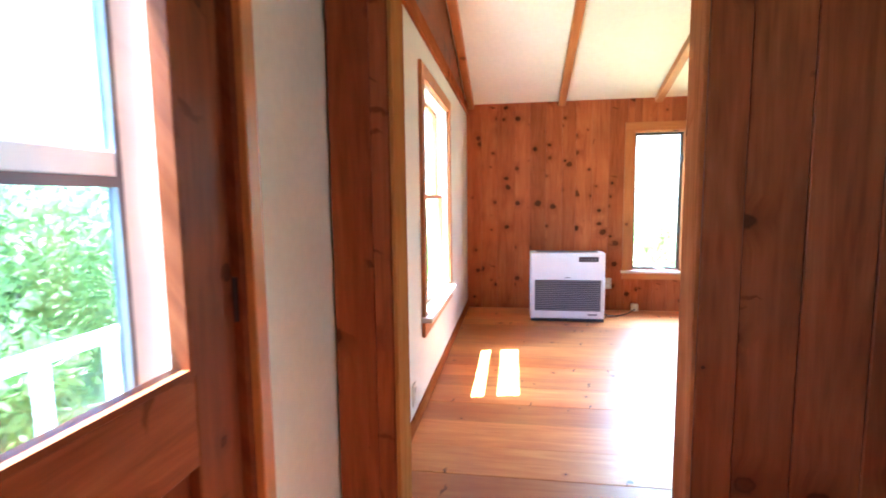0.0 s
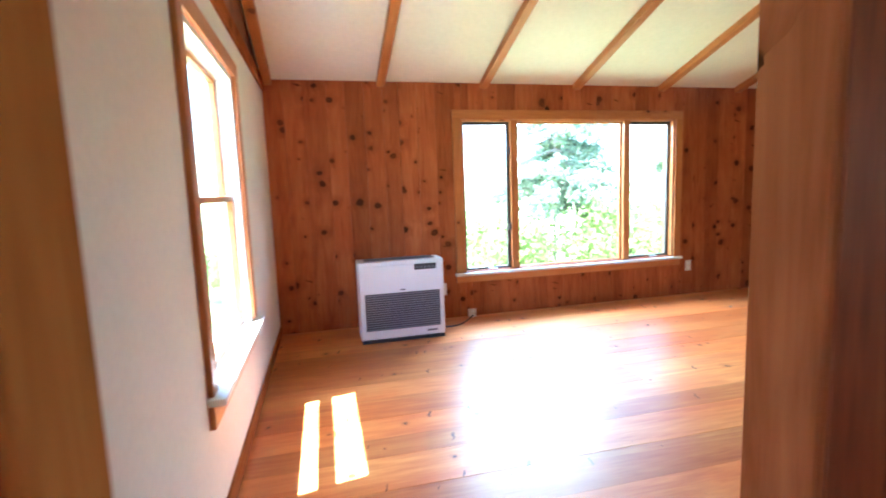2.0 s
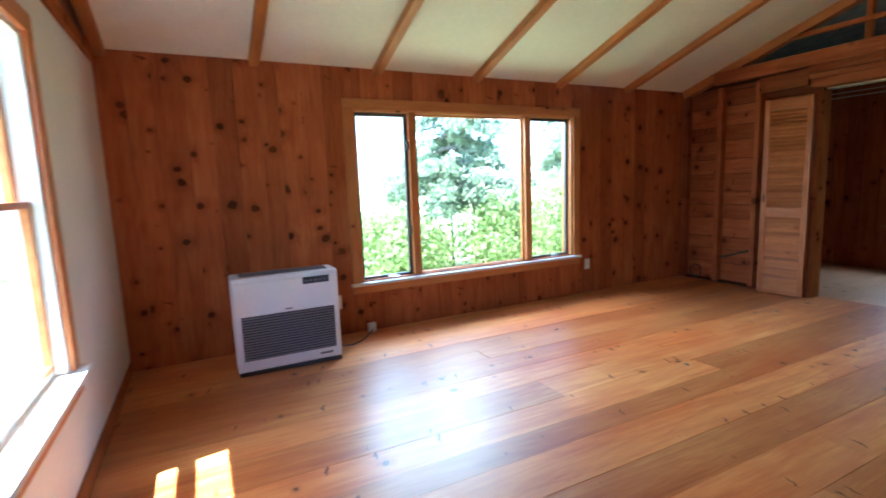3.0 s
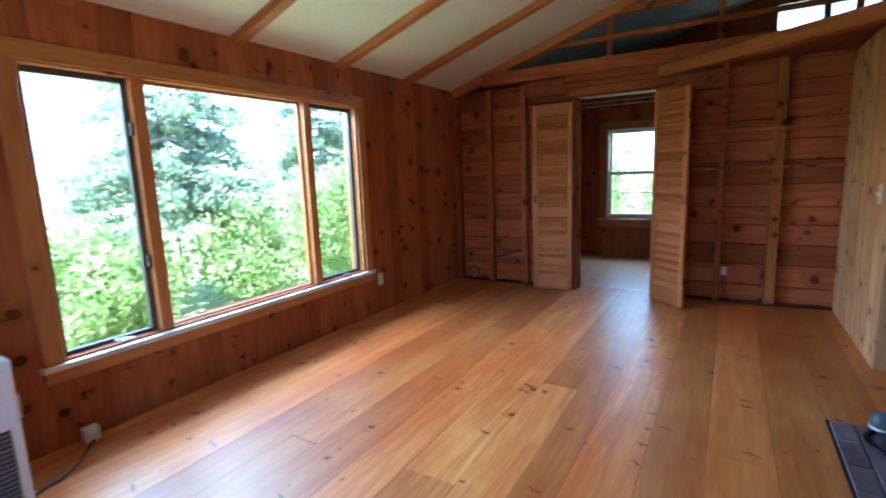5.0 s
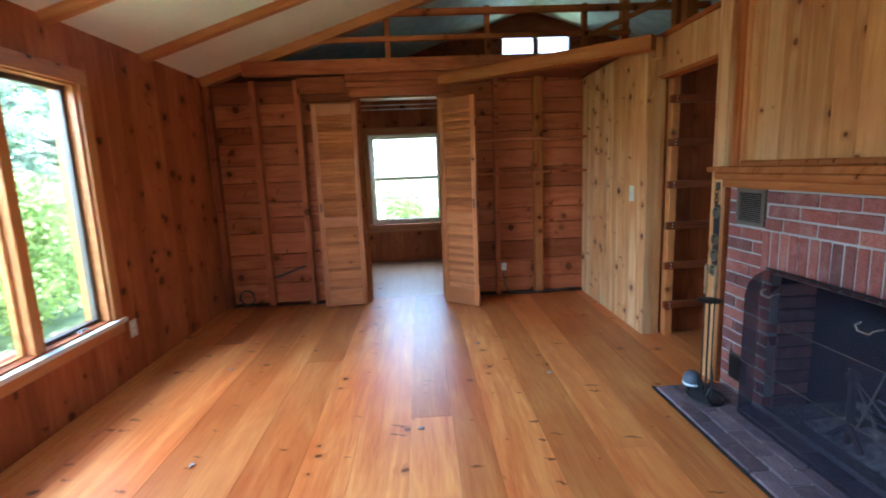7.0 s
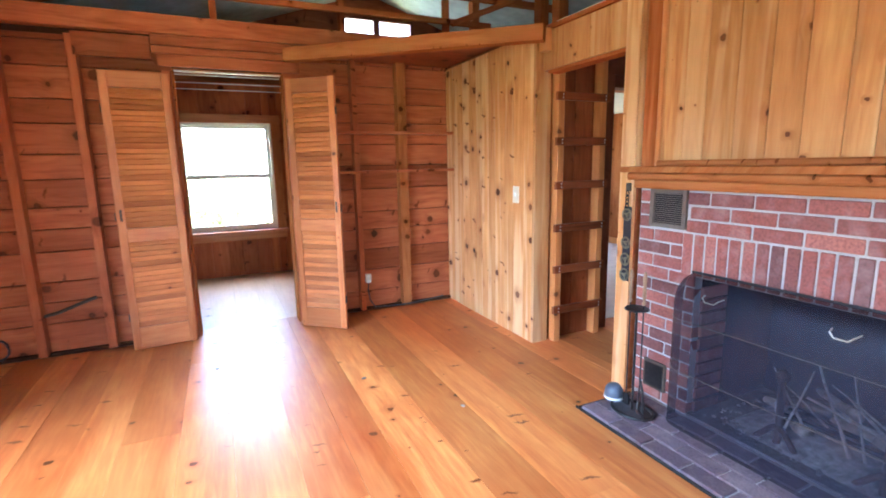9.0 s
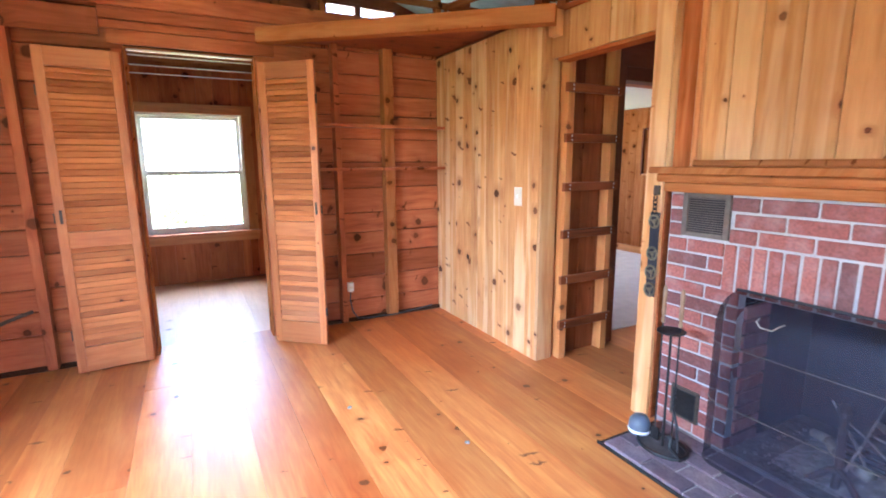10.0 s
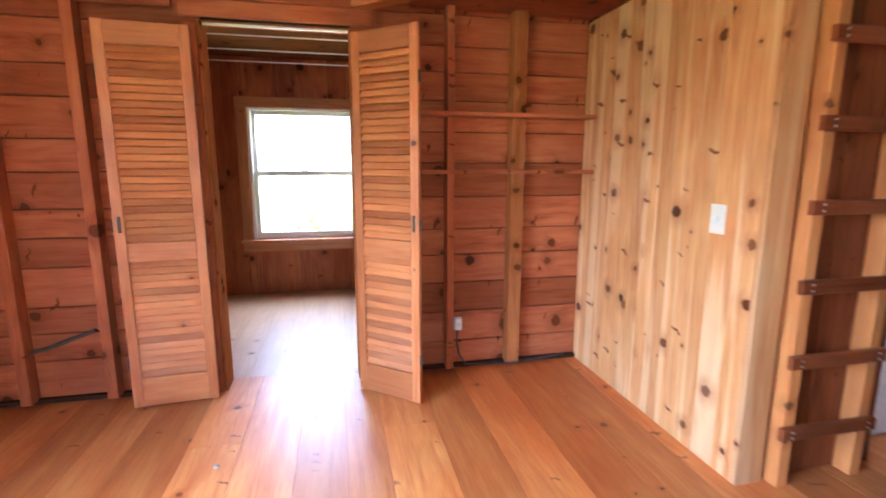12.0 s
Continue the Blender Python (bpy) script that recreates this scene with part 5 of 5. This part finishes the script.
# tool set
handle_wood = plain("handle_wood", (0.22, 0.135, 0.07), 0.45, 0.0, 60, 0.3)
ts = thing("fire_tool_set", "black iron fireplace tool stand with brass-handled tools on the hearth", "fire tools", (3.205, 1.60, 0.03))
bm = bmesh.new()
torus(bm, (0, 0, 0.009), (0.115, 0, 0), (0, 0.085, 0), 0.009, 28, 8)
part("base_ring", bm, black_iron, ts)
bm = bmesh.new()
lathe(bm, [(0.02, 0.0), (0.098, 0.001), (0.104, 0.005), (0.09, 0.006), (0.02, 0.007)], (0, 0, 0.0), 24)
for v in bm.verts:
    v.co.y *= 0.74
part("base_plate", bm, plain("worn_iron", (0.075, 0.075, 0.085), 0.55, 0.3, 40, 0.3, 0.3), ts, "worn grey iron base dish")
bm = bmesh.new()
tube(bm, (0, 0, 0.005), (0, 0, 0.57), 0.006)
part("post", bm, black_iron, ts)
bm = bmesh.new()
lathe(bm, [(0.01, 0), (0.058, 0.002), (0.062, 0.006), (0.058, 0.011), (0.01, 0.013)], (0, 0, 0.555), 20)
part("holder", bm, black_iron, ts)
for dx, foot in ((0.045, 0), (-0.042, 1)):
    bm = bmesh.new()
    tube(bm, (dx, 0.0, 0.06), (dx, 0.0, 0.60), 0.0038)
    if foot:
        pipe(bm, [(dx, 0, 0.07), (dx - 0.01, 0.02, 0.03), (dx - 0.06, 0.03, 0.02), (dx - 0.08, 0.04, 0.012)], 0.009)
        pipe(bm, [(dx, 0, 0.2), (dx - 0.03, 0.01, 0.14), (dx - 0.05, 0.02, 0.03)], 0.006)
    else:
        addbox(bm, dx - 0.02, -0.006, 0.02, dx + 0.02, 0.003, 0.08)
    tl = part("tool", bm, black_iron, ts)
    bm = bmesh.new()
    lathe(bm, [(0.006, 0), (0.010, 0.008), (0.006, 0.022), (0.010, 0.05), (0.008, 0.10), (0.0105, 0.135), (0.009, 0.155), (0.005, 0.168), (0.002, 0.172)], (dx, 0, 0.59), 14)
    part("handle", bm, handle_wood, tl, "worn turned wooden handle", True)
# ash scoop beside the tools
sc = thing("ash_scoop", "pale blue-grey enamel scoop lying by the fire tools", "scoop", (3.335, 1.60, 0.03))
bm = bmesh.new()
lathe(bm, [(0.03, 0), (0.046, 0.01), (0.052, 0.036), (0.048, 0.07), (0.032, 0.094), (0.008, 0.102)], (0, 0, 0), 20)
part("bowl", bm, plain("scoop_enamel", (0.085, 0.10, 0.13), 0.4), sc, "", True)
bm = bmesh.new()
lathe(bm, [(0.04, 0), (0.053, 0.004), (0.053, 0.015), (0.04, 0.02)], (0, 0, 0.018), 20)
part("rim", bm, white_paint, sc)

# harness strap with brasses on the casing
st = thing("harness_strap", "black leather strap with round brass medallions hanging on the casing", "wall ornament", (3.475, S + 0.022, 0.64))
part("strap", boxes((-0.027, 0.001, 0.02, 0.027, 0.007, 0.445), bevel=0.003), leather, st)
for z, r in ((0.055, 0.030), (0.145, 0.030), (0.24, 0.028), (0.40, 0.028)):
    bm = bmesh.new()
    torus(bm, (0, 0.011, z), (r, 0, 0), (0, 0, r * 1.1), 0.0055)
    for a in (0.3, 2.4, 4.5):
        tube(bm, (0, 0.011, z), (r * math.cos(a), 0.011, z + r * math.sin(a)), 0.004, sides=6)
    tube(bm, (0, 0.007, z), (0, 0.014, z), 0.011, sides=10)
    part("medallion", bm, plain("old_brass", (0.20, 0.18, 0.12), 0.5, 0.7, 60, 0.3), st, "tarnished brass medallion")
for i in range(4):
    bm = bmesh.new()
    torus(bm, (0, 0.013, 0.45 + i * 0.022), (0.011, 0, 0) if i % 2 == 0 else (0.004, 0.007, 0), (0, 0, 0.015), 0.003, 12, 5)
    part("chain_link", bm, black_iron, st)
part("hook_plate", boxes((-0.016, 0.0, 0.53, 0.016, 0.012, 0.575), bevel=0.003), vent_metal, st)

# crumbs and chips on the bare floor
frng = random.Random(12)
for x, y in ((4.05, 4.55), (3.7, 2.35), (4.3, 2.75), (2.9, 4.3), (4.9, 3.6), (3.1, 3.2)):
    bm = bmesh.new()
    bmesh.ops.create_icosphere(bm, subdivisions=1, radius=0.016)
    for v in bm.verts:
        v.co = Vector((v.co.x * frng.uniform(0.7, 1.5), v.co.y * frng.uniform(0.5, 1.1), max(v.co.z, -0.006) * 0.5 + 0.003))
    chip = tagged(part("wood_chip", bm, bark, None), "small pale chip of debris on the floor", "debris", "chips on the floor")
    chip.matrix_basis = pose(x, y, 0.003, 0, 0, frng.uniform(0, 360))

# ---- outdoors ----


def leaf_material(name, a, b2, trans=0.4):
    m, nt, b = mat_base(name, 0.55)
    rnd = nt.nodes.new("ShaderNodeNewGeometry").outputs["Random Per Island"]
    col = ramp(nt, rnd, [(0.0, a), (1.0, b2)]).outputs[0]
    nt.links.new(col, b.inputs["Base Color"])
    tr = nt.nodes.new("ShaderNodeBsdfTranslucent")
    nt.links.new(col, tr.inputs["Color"])
    mx = nt.nodes.new("ShaderNodeMixShader")
    mx.inputs[0].default_value = trans
    nt.links.new(b.outputs[0], mx.inputs[1]), nt.links.new(tr.outputs[0], mx.inputs[2])
    nt.links.new(mx.outputs[0], nt.nodes["Material Output"].inputs["Surface"])
    return m


bush_leaf = leaf_material("bush_leaf", (0.20, 0.28, 0.085), (0.44, 0.50, 0.20), 0.65)
spruce_leaf = leaf_material("spruce_leaf", (0.20, 0.265, 0.16), (0.36, 0.41, 0.26), 0.5)
trunk_mat = plain("trunk_bark", (0.22, 0.19, 0.16), 0.9, 0, 20, 0.4, 0.8, 0.01)
ground = structure(finish("ground", boxes((-400, -400, -0.9, 400, 400, -0.55)), plain("grass_ground", (0.24, 0.27, 0.12), 0.95, 0, 3.0, 0.4, 0.6, 0.02)), "summer grass reaching to the horizon", "ground")


def leaves_mesh(name, clumps, count, size, material, seed):
    """Many small folded leaves scattered over the given clumps (centre, radii)."""
    g = np.random.default_rng(seed)
    verts, faces = [], []
    share = np.array([r[0] * r[1] + r[2] * r[0] for _, r in clumps])
    share = share / share.sum()
    for (c, r), f in zip(clumps, share):
        n = max(10, int(count * f))
        d = g.normal(size=(n, 3))
        d /= np.linalg.norm(d, axis=1)[:, None]
        p = np.array(c) + d * np.array(r) * g.uniform(0.55, 1.08, (n, 1))
        u = g.normal(size=(n, 3))
        u /= np.linalg.norm(u, axis=1)[:, None]
        w = np.cross(u, d)
        w /= np.linalg.norm(w, axis=1)[:, None] + 1e-6
        s = size * g.uniform(0.6, 1.4, (n, 1))
        quad = np.stack([p - u * s, p + w * s * 0.45, p + u * s, p - w * s * 0.45], 1)
        base = len(verts)
        verts.extend(quad.reshape(-1, 3).tolist())
        faces.extend([(base + 4 * i, base + 4 * i + 1, base + 4 * i + 2, base + 4 * i + 3) for i in range(n)])
    me = bpy.data.meshes.new(name)
    me.from_pydata(verts, [], faces)
    me.materials.append(material)
    return new(name, me)


def bush(x, y, w, h, seed, mat=bush_leaf):
    r = random.Random(seed)
    e = thing("shrub", "leafy green garden shrub in full summer leaf", "shrub", (x, y, -0.55), "shrubs round the house")
    clumps = [((r.uniform(-w, w) * 0.7, r.uniform(-w, w) * 0.5, h * r.uniform(0.3, 0.8)), (w * r.uniform(0.25, 0.5), w * r.uniform(0.25, 0.5), h * r.uniform(0.18, 0.32))) for _ in range(9)]
    clumps.append(((0, 0, h * 0.3), (w * 0.8, w * 0.7, h * 0.32)))
    crown = leaves_mesh("crown", clumps, 6500, 0.05, mat, seed)
    crown.parent = e
    bm = bmesh.new()
    for i in range(6):
        tube(bm, (r.uniform(-0.1, 0.1), r.uniform(-0.1, 0.1), 0), (r.uniform(-w, w) * 0.5, r.uniform(-w, w) * 0.4, h * 0.7), 0.02, 0.006, 6)
    part("stems", bm, trunk_mat, e)
    return e


def spruce(x, y, h, seed):
    r = random.Random(seed)
    e = thing("spruce_tree", "tall dark green spruce with drooping tiered branches", "tree", (x, y, -0.55), "spruces behind the garden")
    bm = bmesh.new()
    tube(bm, (0, 0, 0), (0, 0, h), h * 0.0045, 0.006, 8)
    clumps = []
    z = h * 0.24
    while z < h * 0.97:
        reach = (1 - z / h) * h * 0.26 + 0.15
        for k in range(8):
            a = r.uniform(0, math.tau)
            rr = reach * r.uniform(0.6, 1.1)
            end = Vector((rr * math.cos(a), rr * math.sin(a), z - rr * r.uniform(0.1, 0.3)))
            tube(bm, (0, 0, z), end, 0.02 + rr * 0.012, 0.006, 5)
            for q in (0.35, 0.6, 0.85, 1.0):
                c = Vector((0, 0, z)).lerp(end, q)
                clumps.append(((c.x, c.y, c.z), (rr * 0.20, rr * 0.20, rr * 0.07 + 0.05)))
        z += h * r.uniform(0.028, 0.042)
    part("trunk", bm, trunk_mat, e)
    crown = leaves_mesh("crown", clumps, 20000, 0.05, spruce_leaf, seed)
    crown.parent = e
    return e


spruce(4.7, 9.6, 6.2, 41)
spruce(9.8, 11.5, 7.5, 42)
spruce(12.5, 12.0, 8.0, 43)
for i, (x, y, w, h) in enumerate(((1.2, 9.2, 1.3, 1.75), (3.2, 8.8, 1.2, 1.6), (5.4, 8.6, 1.3, 1.8), (7.4, 8.6, 1.3, 2.0), (9.2, 9.4, 1.4, 2.1), (11.5, 10.5, 1.6, 2.2), (-1.0, 10.0, 1.4, 1.6), (4.4, 11.5, 1.5, 1.3), (1.5, 12.5, 1.5, 1.5), (7.8, 12.0, 1.6, 1.6),
                                  (-4.2, 3.2, 1.3, 2.2), (-4.8, 4.6, 1.4, 2.3), (-3.6, 2.2, 1.1, 1.2), (-5.2, 2.0, 1.4, 1.7), (13.5, 5.6, 1.6, 1.9), (13.2, 0.4, 1.6, 1.7), (11.6, 5.0, 1.3, 2.9), (13.0, 3.2, 1.2, 1.6))):
    bush(x, y, w, h, 60 + i)
